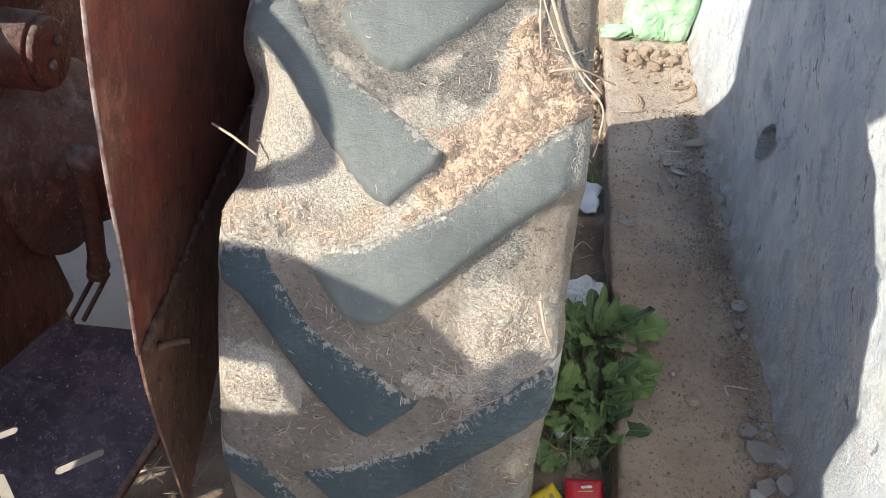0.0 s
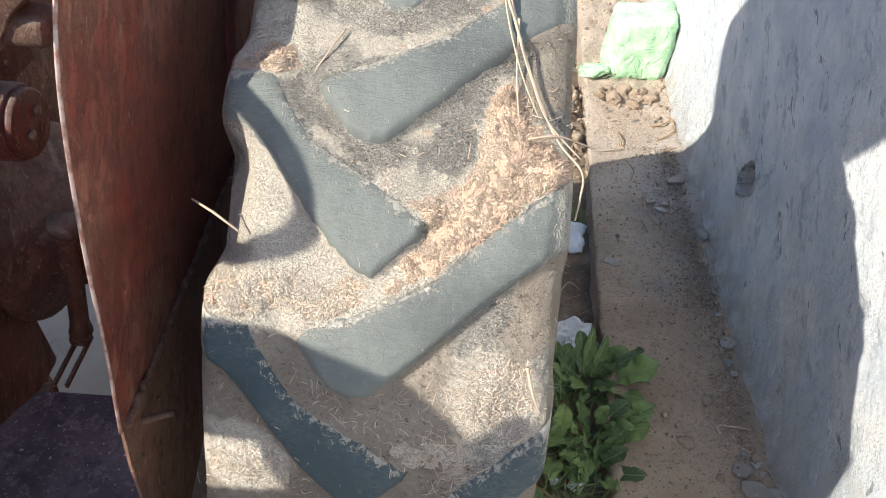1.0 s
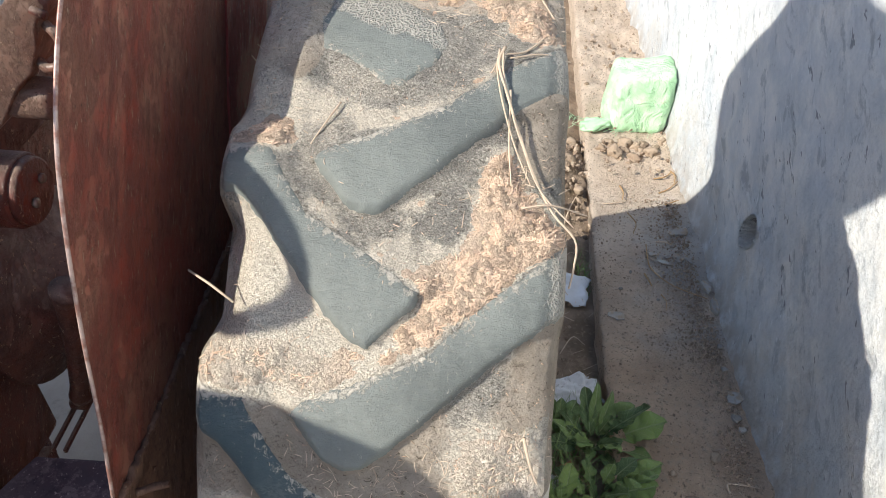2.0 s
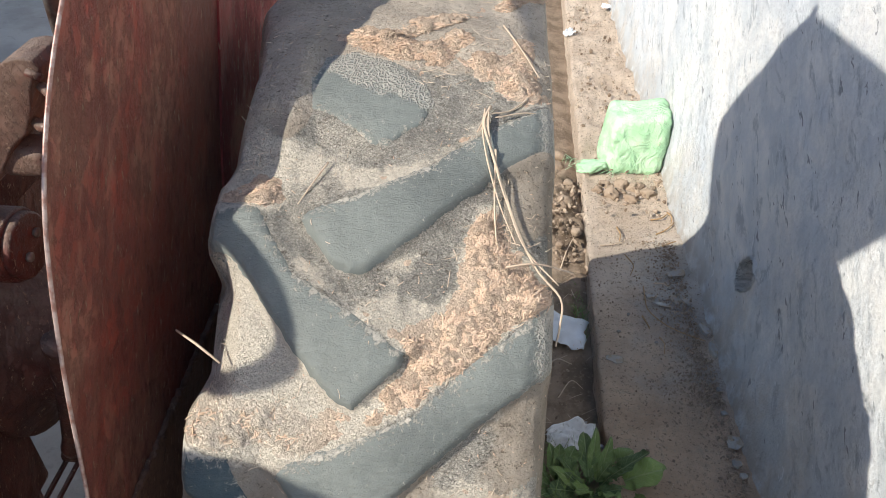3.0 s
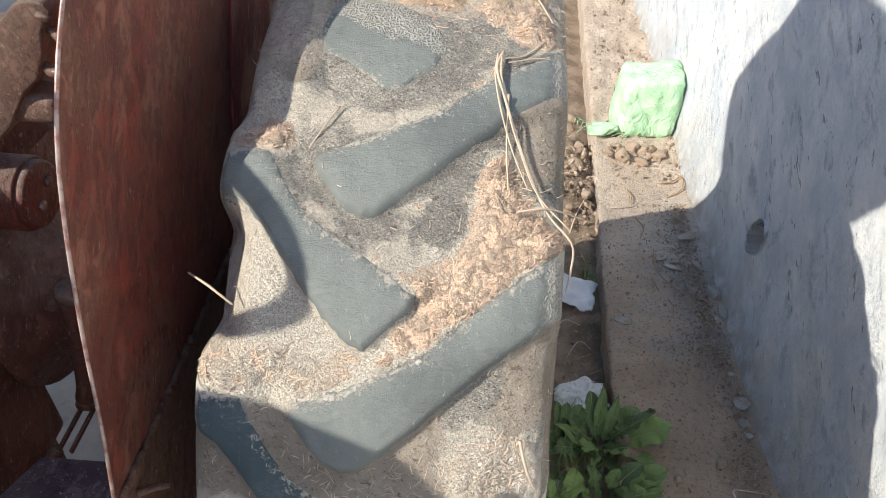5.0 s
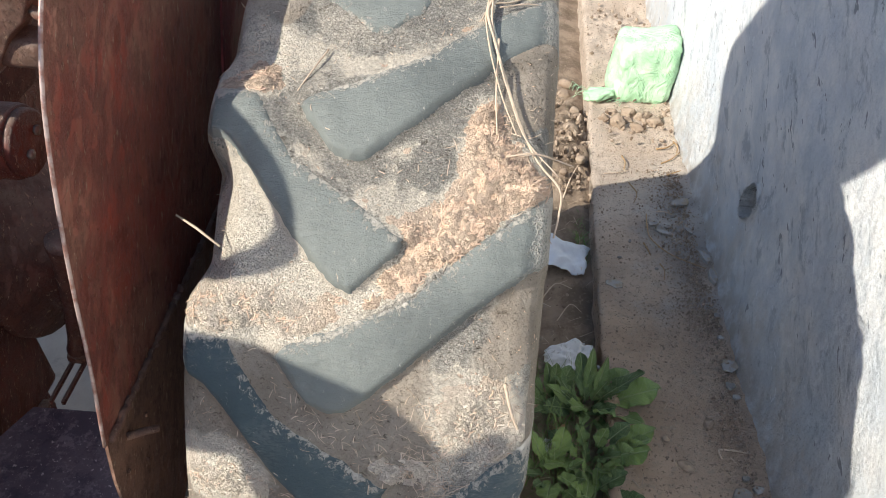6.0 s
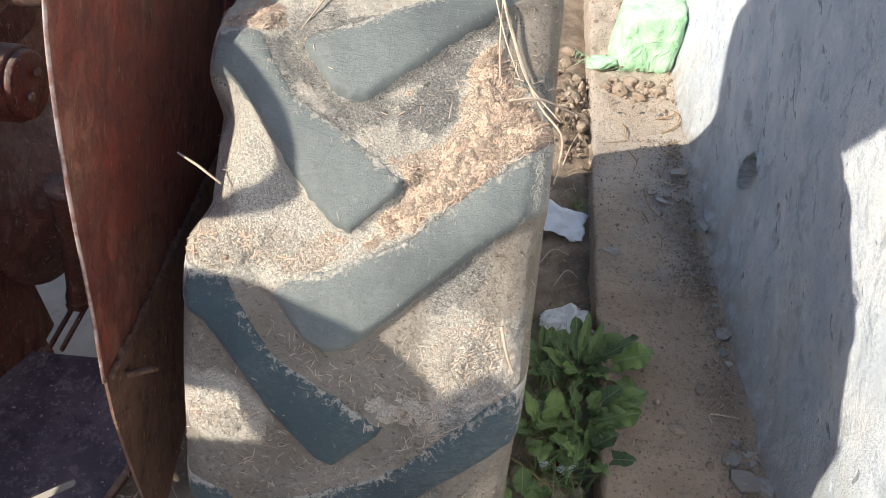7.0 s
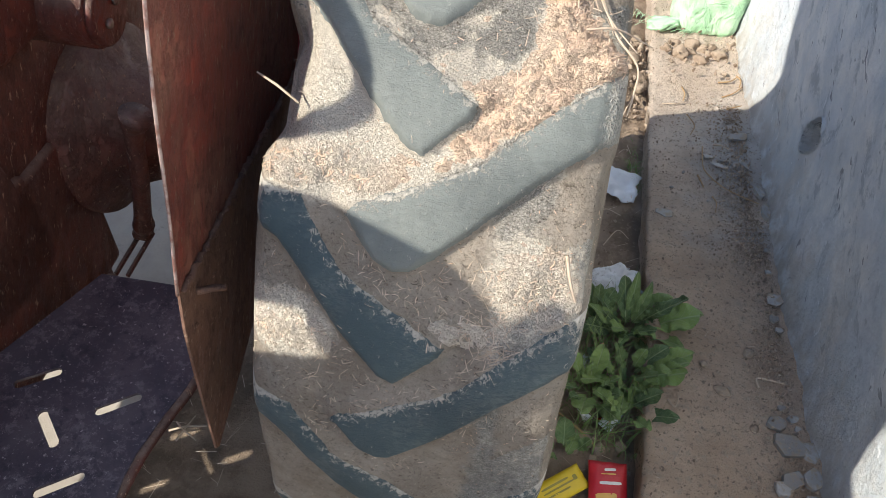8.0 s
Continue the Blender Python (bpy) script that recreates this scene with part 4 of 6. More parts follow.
def straw_stalk(points, radius, label="dry straw stalk lying across the tyre", split=0):
    """A stalk of straw through places on the tyre: width, degrees, height over the carcass."""
    pts = [on_tyre(np.array(u), np.array(a), h) for u, a, h in points]
    c = smooth_curve(pts, 9 + 3 * len(points))
    rr = [radius * (1 - 0.45 * i / len(c)) * (1 + 0.25 * noise.noise(Vector((i * 1.7, radius * 900, 0)))) for i in range(len(c))]
    return tagged(link("straw_stalk", tube(c, rr, 6), M["straw"]), label, "straw", group="straw stalks on the tyre")


def build_tractor_metal():
    # rim disc and hub, behind the tyre's bead
    prof = [(0.15, 0.40), (0.145, 0.375), (0.10, 0.345), (-0.10, 0.345), (-0.145, 0.375), (-0.15, 0.40)]
    rim = part("wheel_rim", lathe_x(prof, 48, (YC, ZC)), M["steel"], tractor, "dull grey steel wheel rim")
    part("wheel_disc", lathe_x([(-0.03, 0.345), (-0.05, 0.20), (0.02, 0.18), (0.03, 0.0)], 48, (YC, ZC)), M["casting_paint"], rim)
    # inner side plate of the mudguard
    arc = smooth_curve([(0, 1.045, 0.778), (0, 1.077, 0.886), (0, 1.107, 1.006), (0, 1.144, 1.122), (0, 1.182, 1.203), (0, 1.240, 1.279),
                        (0, 1.318, 1.350), (0, 1.362, 1.374), (0, 1.410, 1.406), (0, 1.500, 1.430), (0, 1.600, 1.440), (0, 1.780, 1.440), (0, 1.930, 1.420),
                        (0, 2.010, 1.360), (0, 2.035, 1.227), (0, 2.030, 1.000), (0, 2.020, 0.778)], 76)
    fender = part("mudguard", plate([(p.y, p.z) for p in arc], -0.3000, 0.004), M["fender_paint"], tractor, "red mudguard plate, dusty and streaked", smooth=False)
    part("rolled_edge", tube([(-0.3020, p.y, p.z) for p in arc], 0.0023, 8), M["edge"], fender, "edge of the mudguard worn to bare metal")
    part("patch_panel", plate([(1.555, 0.796), (1.607, 0.972), (1.655, 1.081), (1.699, 1.191), (1.74, 1.328), (1.955, 1.268), (2.066, 1.046), (2.066, 0.796)], -0.2965, 0.0035),
         M["bright_red_paint"], fender, "repaired panel in brighter red paint", smooth=False)
    # rough weld along the foot of the plate
    rnd = random.Random(4)
    bead = [(-0.2975 + rnd.uniform(-0.001, 0.002), 1.052 + 0.0054 * i, 0.780 + rnd.uniform(-0.003, 0.003)) for i in range(180)]
    part("weld_seam", tube(bead, [rnd.uniform(0.0020, 0.0068) for _ in bead], 6), M["flap_paint"], fender, "crusty weld seam")
    flap = part("lower_flap", plate([(1.049, 0.777), (1.036, 0.715), (1.028, 0.635), (1.021, 0.535), (1.014, 0.431), (1.023, 0.422), (1.101, 0.45), (1.262, 0.514), (1.504, 0.554), (1.905, 0.595), (2.055, 0.776)],
                                    -0.3010, 0.004), M["flap_paint"], tractor, "brown rusty lower plate of the mudguard", smooth=False)
    bolt = tube([(-0.3000, 1.083, 0.74), (-0.2820, 1.095, 0.737), (-0.2660, 1.101, 0.736)], [0.0052, 0.0052, 0.0048], 10)
    part("bolt", bolt, M["flap_paint"], flap, "rusty bolt end")
    for y, z in ((1.061, 0.695), (1.101, 0.655), (1.132, 0.715)):
        part("rivet", tube([(-0.3010, y, z), (-0.2980, y, z)], [0.004, 0.0028], 8), M["flap_paint"], flap)
    # footplates with slots, one each side of the gearbox
    build_footplate(-0.415, 1)
    build_footplate(-0.415, -1)
    # gearbox and axle housing
    cx = -0.90
    body = box(0.34, 1.9, 0.42, (cx, 1.15, 0.65), 0.07, 4)
    body = join(body, box(0.355, 0.86, 0.20, (-0.8925, 0.90, 0.540), 0.012, 3), box(0.05, 0.98, 0.36, (-0.740, 0.99, 0.45), 0.015, 3), tube([(-0.72, 1.20, 0.66), (-0.70, 1.20, 0.66)], [0.10, 0.085], 24), tube([(-0.735, 1.02, 0.52), (-0.70, 1.02, 0.52)], [0.07, 0.055], 20))
    part("gearbox_housing", body, M["casting_paint"], tractor, "dirty red cast gearbox housing")
    trumpet = lathe_x([(-0.33, 0.0), (-0.33, 0.10), (-0.36, 0.10), (-0.37, 0.078), (-0.55, 0.085), (-0.66, 0.13), (-0.70, 0.19), (-0.76, 0.20)], 32, (YC, ZC))
    part("axle_housing", trumpet, M["casting_paint"], tractor)
    part("lift_cover", box(0.40, 0.62, 0.14, (cx + 0.03, 1.62, 0.90), 0.04, 4), M["casting_paint"], tractor)
    part("drop_housing", box(0.36, 0.06, 0.50, (-0.925, 1.45, 0.29), 0.025, 3), M["casting_paint"], tractor)
    build_lift(cx)
    build_top(cx)


def build_footplate(right, side):
    """Slotted plate beside the gearbox; side -1 puts its twin on the far side."""
    z, th = 0.45, 0.006
    cx = -0.90
    x1, x0 = right, right - 0.34
    slots = [(-0.617, 1.068, 34), (-0.472, 1.048, 36), (-0.557, 0.988, -46), (-0.497, 0.908, 36), (-0.640, 0.915, -50), (-0.585, 0.84, 34), (-0.475, 0.80, -46), (-0.668, 1.005, -48)]
    if side < 0:  # given as if it lay on the near side
        slots = [(-0.555, 0.789, -33), (-0.554, 0.922, -33), (-0.640, 0.868, 46), (-0.705, 0.890, -33), (-0.470, 0.860, 46), (-0.615, 1.02, 46)]
    bm = bmesh.new()
    outline = [(x1 + 0.007, 0.70), (x1 + 0.007, 0.90), (x1 + 0.004, 0.935), (x1 + 0.006, 0.975), (x1 + 0.020, 1.043), (x1 + 0.035, 1.098), (x1 + 0.040, 1.15), (x1 + 0.040, 1.295)]
    outline += [(x1 - 0.203, 1.291), (x1 - 0.286, 1.10), (x1 - 0.300, 1.03), (x1 - 0.300, 0.70)] if side > 0 else [(x1 - 0.324, 1.295), (x1 - 0.324, 0.70)]
    edges = []

    def loop(pts):
        vs = [bm.verts.new((x, y, z)) for x, y in pts]
        for i in range(len(vs)):
            edges.append(bm.edges.new((vs[i], vs[(i + 1) % len(vs)])))
    loop(outline)
    for x, y, deg in slots:
        a = radians(deg)
        pts = []
        for k in range(16):
            g = 2 * math.pi * k / 16
            lx, ly = 0.0082 * math.cos(g), 0.0082 * math.sin(g)
            lx += 0.028 if math.cos(g) >= -1e-9 and k not in (4, 12) or k == 4 else -0.028
            pts.append((x + lx * math.cos(a) - ly * math.sin(a), y + lx * math.sin(a) + ly * math.cos(a)))
        loop(pts)
    bmesh.ops.triangle_fill(bm, use_beauty=True, edges=edges)
    res = bmesh.ops.extrude_face_region(bm, geom=bm.faces[:])
    bmesh.ops.translate(bm, vec=(0, 0, -th), verts=[v for v in res["geom"] if isinstance(v, bmesh.types.BMVert)])
    bmesh.ops.recalc_face_normals(bm, faces=bm.faces[:])
    if side < 0:
        bmesh.ops.transform(bm, matrix=Matrix.Translation((2 * cx, 0, 0)) @ Matrix.Diagonal((-1, 1, 1, 1)), verts=bm.verts)
        bmesh.ops.reverse_faces(bm, faces=bm.faces[:])
    foot = part("footplate", bm, M["footplate"], tractor, "dark blue slotted footplate, scratched and dusty", smooth=False)
    if side > 0:
        lip = smooth_curve([(x1 + 0.007, 0.70, z - 0.014), (x1 + 0.004, 0.935, z - 0.014), (x1 + 0.020, 1.043, z - 0.014), (x1 + 0.035, 1.098, z - 0.012), (x1 + 0.040, 1.16, z - 0.012)], 20)
        part("turned_edge", tube(lip, 0.011, 8), M["casting_paint"], foot, "rusty turned-down edge")


def build_far_wheel(tyre):
    """The other rear wheel, beyond the gearbox."""
    dx = -2.06
    prof = [(-x, r) for x, r in PROFILE[::-1]] + PROFILE[1:]
    far = part("tyre", lathe_x([(x + dx, r) for x, r in prof], 72, (YC, ZC)), M["carcass"], tractor, "rear tyre on the tractor's far side")
    for lug in [o for o in tyre.children if o.name.startswith("lug")]:
        ob = new("lug", lug.data)
        ob.parent = far
        ob.matrix_basis = Matrix.Translation((dx, 0, 0)) @ lug.matrix_basis
    part("wheel_disc", lathe_x([(dx + 0.15, 0.39), (dx + 0.05, 0.34), (dx + 0.03, 0.2), (dx + 0.10, 0.1), (dx + 0.10, 0.0)], 48, (YC, ZC)), M["casting_paint"], far)


def build_lift(cx):
    """Hydraulic lift shaft, arm and rods behind the seat."""
    shaft = tube([(cx + 0.1, 1.50, 0.862), (-0.600, 1.50, 0.862), (-0.596, 1.50, 0.862)], [0.060, 0.060, 0.057], 28)
    sh = part("lift_shaft", shaft, M["casting_paint"], tractor, "red cross shaft with a bolted end cap")
    part("end_cap", tube([(-0.598, 1.50, 0.862), (-0.586, 1.50, 0.862), (-0.582, 1.50, 0.862)], [0.054, 0.054, 0.049], 28), M["casting_paint"], sh)
    for dy, dz in ((0.018, 0.012), (-0.016, -0.010)):
        part("cap_bolt", tube([(-0.583, 1.50 + dy, 0.862 + dz), (-0.576, 1.50 + dy, 0.862 + dz)], 0.008, 6), M["steel"], sh)
    outline = [(-0.66, 1.045), (-0.60, 1.10), (-0.545, 1.143), (-0.520, 1.167), (-0.498, 1.188), (-0.478, 1.193), (-0.461, 1.192), (-0.453, 1.180), (-0.455, 1.168), (-0.467, 1.164),
               (-0.474, 1.150), (-0.482, 1.120), (-0.500, 1.085), (-0.517, 1.071), (-0.528, 1.060), (-0.566, 1.005), (-0.609, 0.964), (-0.70, 0.92)]
    cast = bmesh.new()
    front, back = ([cast.verts.new((x, y, z)) for x, z in outline] for y in (1.465, 1.54))
    cast.faces.new(front)
    cast.faces.new(back[::-1])
    for i in range(len(outline)):
        n = (i + 1) % len(outline)
        cast.faces.new((front[n], front[i], back[i], back[n]))
    bmesh.ops.recalc_face_normals(cast, faces=cast.faces[:])
    bmesh.ops.bevel(cast, geom=cast.edges[:], offset=0.003, segments=2, affect="EDGES", profile=0.5)
    a = part("lift_arm", cast, M["arm_paint"], tractor, "cast lift arm, dusty red")
    eye = smooth_curve([(-0.468, 1.48, 1.150), (-0.452, 1.47, 1.140), (-0.451, 1.47, 1.118), (-0.463, 1.47, 1.098), (-0.480, 1.47, 1.094), (-0.492, 1.48, 1.098)], 18)
    part("eye", tube(eye, 0.0065, 10), M["arm_paint"], a)
    part("pin", tube([(-0.468, 1.460, 1.178), (-0.450, 1.458, 1.172)], 0.0055, 12), M["casting_paint"], a)
    part("knuckle", box(0.075, 0.06, 0.045, (-0.530, 1.50, 1.030), 0.014, 3), M["arm_paint"], a)
    rod = smooth_curve([(-0.560, 1.45, 0.70), (-0.575, 1.45, 0.66), (-0.59, 1.45, 0.56), (-0.61, 1.45, 0.46), (-0.622, 1.45, 0.40)], 16)
    r = part("lift_rod", tube(rod, [0.030, 0.028, 0.025, 0.020] + [0.017] * 9 + [0.019, 0.022, 0.018], 14), M["casting_paint"], tractor, "dusty red lift rod")
    for dx in (0.0, 0.024):
        part("link_bar", box(0.0065, 0.12, 0.010, (-0.646 + dx, 1.415, 0.366), 0.0015, turn=None), M["casting_paint"], r)
    part("clevis", box(0.036, 0.02, 0.024, (-0.630, 1.45, 0.385), 0.006), M["casting_paint"], r)
    hook = smooth_curve([(-0.735, 1.40, 0.52), (-0.765, 1.40, 0.45), (-0.790, 1.40, 0.37), (-0.785, 1.40, 0.30), (-0.745, 1.40, 0.262), (-0.70, 1.40, 0.27)], 20)
    part("brake_crank", tube(hook, [0.030 - 0.010 * i / 19 for i in range(20)], 12), M["casting_paint"], tractor, "curved brake crank, dusty red")


def build_top(cx):
    """Steering wheel, dash, bonnet and the flat sunshade, all unseen: only their shadows fall on the tyre and the wall.
    """
    tilt = Matrix.Translation((cx + 0.05, 0.98, 1.510)) @ Matrix.Rotation(radians(-15), 4, "X")
    ring = [tilt @ Vector((0.201 * math.cos(a), 0.201 * math.sin(a), 0)) for a in (2 * math.pi * k / 40 for k in range(41))]
    sw = part("steering_wheel", tube(ring, 0.0140, 10, caps=False), M["black"], tractor, "black steering wheel")
    part("steering_column", tube([(cx + 0.05, 0.98, 1.50), (cx + 0.05, 0.86, 1.20)], 0.022, 10), M["black"], sw)
    part("bonnet", box(0.27, 1.4, 0.55, (-0.985, -0.22, 1.225), 0.05, 3), M["bright_red_paint"], tractor, "red bonnet")
    # outline follows the shadow's edge and the lit gap on the tyre
    dash = [(0.85, 1.33), (0.77, 1.46), (0.746, 1.494), (0.722, 1.526), (0.687, 1.561), (0.616, 1.616), (0.585, 1.624), (0.532, 1.626), (0.529, 1.70), (0.492, 1.70), (0.470, 1.53), (0.420, 1.515), (0.0, 1.50), (0.0, 0.95), (0.86, 0.95),
            (0.72, 1.19), (0.651, 1.309), (0.598, 1.404), (0.639, 1.432), (0.665, 1.392), (0.74, 1.28)]
    part("dash_panel", plate(dash, -0.84, 0.02), M["bright_red_paint"], tractor, "unseen red panel under the dash, cut to shape its shadow", smooth=False)
    z, y1, c = 2.13, 1.69, -0.85
    shade = bmesh.new()
    # rim and notch are cut to shape the shadows on wall and tyre
    rim = [(c + 0.342, 0.925), (c + 0.340, 1.34), (c + 0.302, 1.655), (c + 0.16, 1.694), (c - 0.10, y1 + 0.040), (c - 0.30, y1 + 0.044), (c - 0.39, y1 - 0.015), (c - 0.47, y1 - 0.095),
           (c - 0.60, 1.455), (c - 0.62, 1.30), (c - 0.45, 1.16), (c - 0.135, 1.16), (c - 0.115, 0.94), (c - 0.04, 0.940)]
    shade.faces.new([shade.verts.new((x, y, z)) for x, y in rim])
    top = bmesh.ops.extrude_face_region(shade, geom=shade.faces[:])
    bmesh.ops.translate(shade, vec=(0, 0, 0.012), verts=[v for v in top["geom"] if isinstance(v, bmesh.types.BMVert)])
    bmesh.ops.recalc_face_normals(shade, faces=shade.faces[:])
    part("sunshade", shade, M["bright_red_paint"], tractor, "unseen flat sunshade, cut to shape the shadows", smooth=False)
    for x, y in ((c - 0.09, y1 - 0.02), (c + 0.322, y1 - 0.030)):
        part("sunshade_post", tube([(x, y, 0.9), (x, y, z + 0.008)], 0.012, 10), M["steel"], tractor)


tyre = build_tyre()
build_chaff(tyre)
build_chaff_strands(tyre)
build_tyre_crumbs(tyre)
build_far_wheel(tyre)
build_tractor_metal()
build_straw_bits()
straw_stalk([(0.106, 73.8, 0.019), (0.099, 71.3, 0.022), (0.109, 67.9, 0.022), (0.126, 64.0, 0.011), (0.143, 60.2, 0.009), (0.162, 56.6, 0.013), (0.180, 54.2, 0.021), (0.191, 52.0, 0.013), (0.197, 50.0, 0.006)], 0.0019)
straw_stalk([(0.104, 73.0, 0.021), (0.105, 70.0, 0.022), (0.116, 66.0, 0.017), (0.130, 62.8, 0.010), (0.150, 58.6, 0.011), (0.178, 55.4, 0.021)], 0.0014)
straw_stalk([(0.113, 68.2, 0.022), (0.116, 63.0, 0.007), (0.120, 58.7, 0.009)], 0.0014)
straw_stalk([(0.130, 56.6, 0.013), (0.160, 57.2, 0.015), (0.205, 57.6, 0.021)], 0.0014)
tagged(link("straw_stalk", tube([(-0.158, 1.150, 1.020), (-0.188, 1.170, 1.024), (-0.217, 1.190, 1.022)], [0.0013, 0.0016, 0.0012], 6), M["straw"]),
       "short pale straw poking out over the tyre's edge", "straw", group="straw stalks on the tyre")
straw_stalk([(0.100, 73.4, 0.020), (0.098, 70.6, 0.020), (0.106, 66.6, 0.020), (0.122, 62.6, 0.010), (0.140, 59.0, 0.010)], 0.0013)
straw_stalk([(0.150, 76.5, 0.012), (0.128, 74.0, 0.014), (0.104, 72.6, 0.019), (0.092, 70.4, 0.017)], 0.0014)
straw_stalk([(0.185, 75.5, 0.010), (0.150, 74.2, 0.014), (0.112, 72.4, 0.019)], 0.0013)
straw_stalk([(0.118, 88.0, 0.026), (0.138, 83.5, 0.026), (0.160, 79.5, 0.020)], 0.0013)
straw_stalk([(-0.070, 66.3, 0.006), (-0.083, 64.0, 0.006), (-0.096, 61.6, 0.006)], 0.0012)
straw_stalk([(0.150, 36.0, 0.007), (0.158, 33.4, 0.009), (0.170, 31.2, 0.006)], 0.0020)


# ---- things on the ledge and in the strip of earth ----
def leaf_mesh(name, length, width, teeth, droop, fold, seed, petiole=0.35, lobes=0.0, belly=0.85):
    """A leaf along +x from its stalk's foot: stalk, midrib fold, wavy toothed margin."""
    rnd = random.Random(seed)
    bm = bmesh.new()
    n, m = 26, 6
    rows = []
    for i in range(n + 1):
        s = i / n
        shape = math.sin(math.pi * min(1, s ** belly)) ** (0.6 if belly < 1 else 0.5)
        tooth = 1 + teeth * math.sin(s * math.pi * 13 + rnd.uniform(-0.4, 0.4)) + lobes * math.sin(s * math.pi * 5)
        half = max(0.0006, 0.5 * width * shape * tooth)
        x = length * (petiole + (1 - petiole) * s)
        row = []
        for j in range(-m // 2, m // 2 + 1):
            v = j / (m / 2)
            z = fold * abs(v) * half + 0.10 * width * math.sin(s * 13 + v * 2 + seed) * abs(v) + 0.03 * width * math.sin(s * 29 + seed) * v * v
            row.append(bm.verts.new((x, v * half, z)))
        rows.append(row)
    for a, b in zip(rows, rows[1:]):
        for j in range(m):
            bm.faces.new((a[j], a[j + 1], b[j + 1], b[j]))
    stalk = tube([(length * petiole * k / 3, 0, 0) for k in range(4)] + [(length * 0.8, 0, -0.0005)], [0.0022, 0.002, 0.0018, 0.0016, 0.0006], 5)
    me = bpy.data.meshes.new("stalk")
    stalk.to_mesh(me)
    stalk.free()
    nf = len(bm.faces)
    bm.from_mesh(me)
    bpy.data.meshes.remove(me)
    for k, f in enumerate(bm.faces[:] if bm.faces.ensure_lookup_table() is None else []):
        f.material_index = 0 if k < nf else 1
        f.smooth = True
    # the blade rises and then bows over
    for v in bm.verts:
        s = v.co.x / length
        v.co.z += length * (0.10 * s - droop * s * s)
    out = bpy.data.meshes.new(name)
    bm.normal_update()
    bm.to_mesh(out)
    bm.free()
    out.materials.append(M["leaf"])
    out.materials.append(M["stem"])
    return out


LEAVES = [leaf_mesh("leaf", 1.0, 0.30, 0.05, 0.25, 0.26, 1, 0.26, 0.08), leaf_mesh("leaf", 1.0, 0.36, 0.06, 0.42, 0.20, 2, 0.28, 0.13, 1.3),
          leaf_mesh("leaf", 1.0, 0.46, 0.03, 0.30, 0.20, 3, 0.42, 0.03, 1.15), leaf_mesh("leaf", 1.0, 0.31, 0.07, 0.15, 0.24, 5, 0.20, 0.12, 1.45),
          leaf_mesh("leaf", 1.0, 0.40, 0.02, 0.20, 0.14, 7, 0.55, 0.0, 1.1)]


def weed(x, y, z, leaves, label, seed):
    """A rosette: leaves of (degrees round, degrees up, length), and a few at random."""
    rnd = random.Random(seed)
    root = new("weed")
    x = min(x, slab_edge(y) - 0.035)
    root.location = (x, y, z)
    tagged(root, label, "weed", group="weeds beside the tyre")
    extra = [(rnd.uniform(0, 360), rnd.uniform(18, 72), rnd.uniform(0.045, 0.105), rnd.choice((2, 4, 4, 0))) for _ in range(len(leaves) // 4)]
    for k, (az, up, length, *kind) in enumerate(leaves + extra):
        if math.cos(radians(az)) > 0.3 and x > 0.42:  # leaves that arch over the ledge
            up = max(up, 50 if length > 0.145 else 63)
        ob = new("leaf", LEAVES[kind[0] if kind else rnd.randrange(4)])
        ob.parent = root
        ob.matrix_basis = (Matrix.Translation((rnd.uniform(-0.012, 0.012), rnd.uniform(-0.012, 0.012), 0)) @ Matrix.Rotation(radians(az), 4, "Z")
                           @ Matrix.Rotation(radians(-up), 4, "Y") @ Matrix.Rotation(radians(rnd.uniform(-30, 30)), 4, "X")
                           @ Matrix.Diagonal((1.08 * length, 1.08 * length * rnd.uniform(0.62, 1.02), 1.08 * length, 1)))
    return root


weed(0.487, 1.745, -0.075, [(4, 30, 0.19, 2), (-8, 26, 0.16, 1), (28, 40, 0.15, 2), (18, 34, 0.185, 3), (-18, 32, 0.15, 1), (60, 55, 0.15, 0), (85, 60, 0.16, 0), (110, 55, 0.15, 1), (135, 48, 0.13, 2), (165, 40, 0.14, 0),
                            (195, 35, 0.12, 2), (-45, 42, 0.12, 2), (-80, 50, 0.11, 2), (250, 48, 0.12, 0), (5, 60, 0.11, 4),
                            (100, 35, 0.14, 3), (215, 55, 0.10, 2), (-30, 65, 0.10, 1)],
     "broad-leaved green weed growing at the foot of the ledge", 11)
weed(0.475, 1.590, -0.075, [(24, 30, 0.17, 2), (2, 26, 0.15, 2), (45, 40, 0.13, 1), (12, 34, 0.155, 0), (-14, 30, 0.13, 2), (-42, 38, 0.13, 3), (-75, 30, 0.14, 3), (-100, 38, 0.11, 1), (160, 40, 0.12, 2), (190, 35, 0.13, 2),
                            (60, 55, 0.11, 4), (110, 58, 0.10, 2), (230, 45, 0.10, 4), (-20, 58, 0.09, 4), (-62, 55, 0.10, 2)],
     "broad-leaved green weed with toothed drooping leaves", 12)
weed(0.365, 1.545, -0.075, [(170, 42, 0.12, 2), (205, 45, 0.11, 0), (120, 50, 0.13, 0), (250, 45, 0.12, 2), (300, 40, 0.11, 2), (80, 58, 0.12, 2), (20, 55, 0.10, 0), (-30, 48, 0.09, 2)],
     "small green weed growing close to the tyre", 13)
weed(0.320, 1.350, -0.080, [(150, 50, 0.12, 2), (100, 60, 0.10, 2), (60, 50, 0.08, 2), (200, 52, 0.09, 0)], "small green weed with round leaves near the litter", 14)
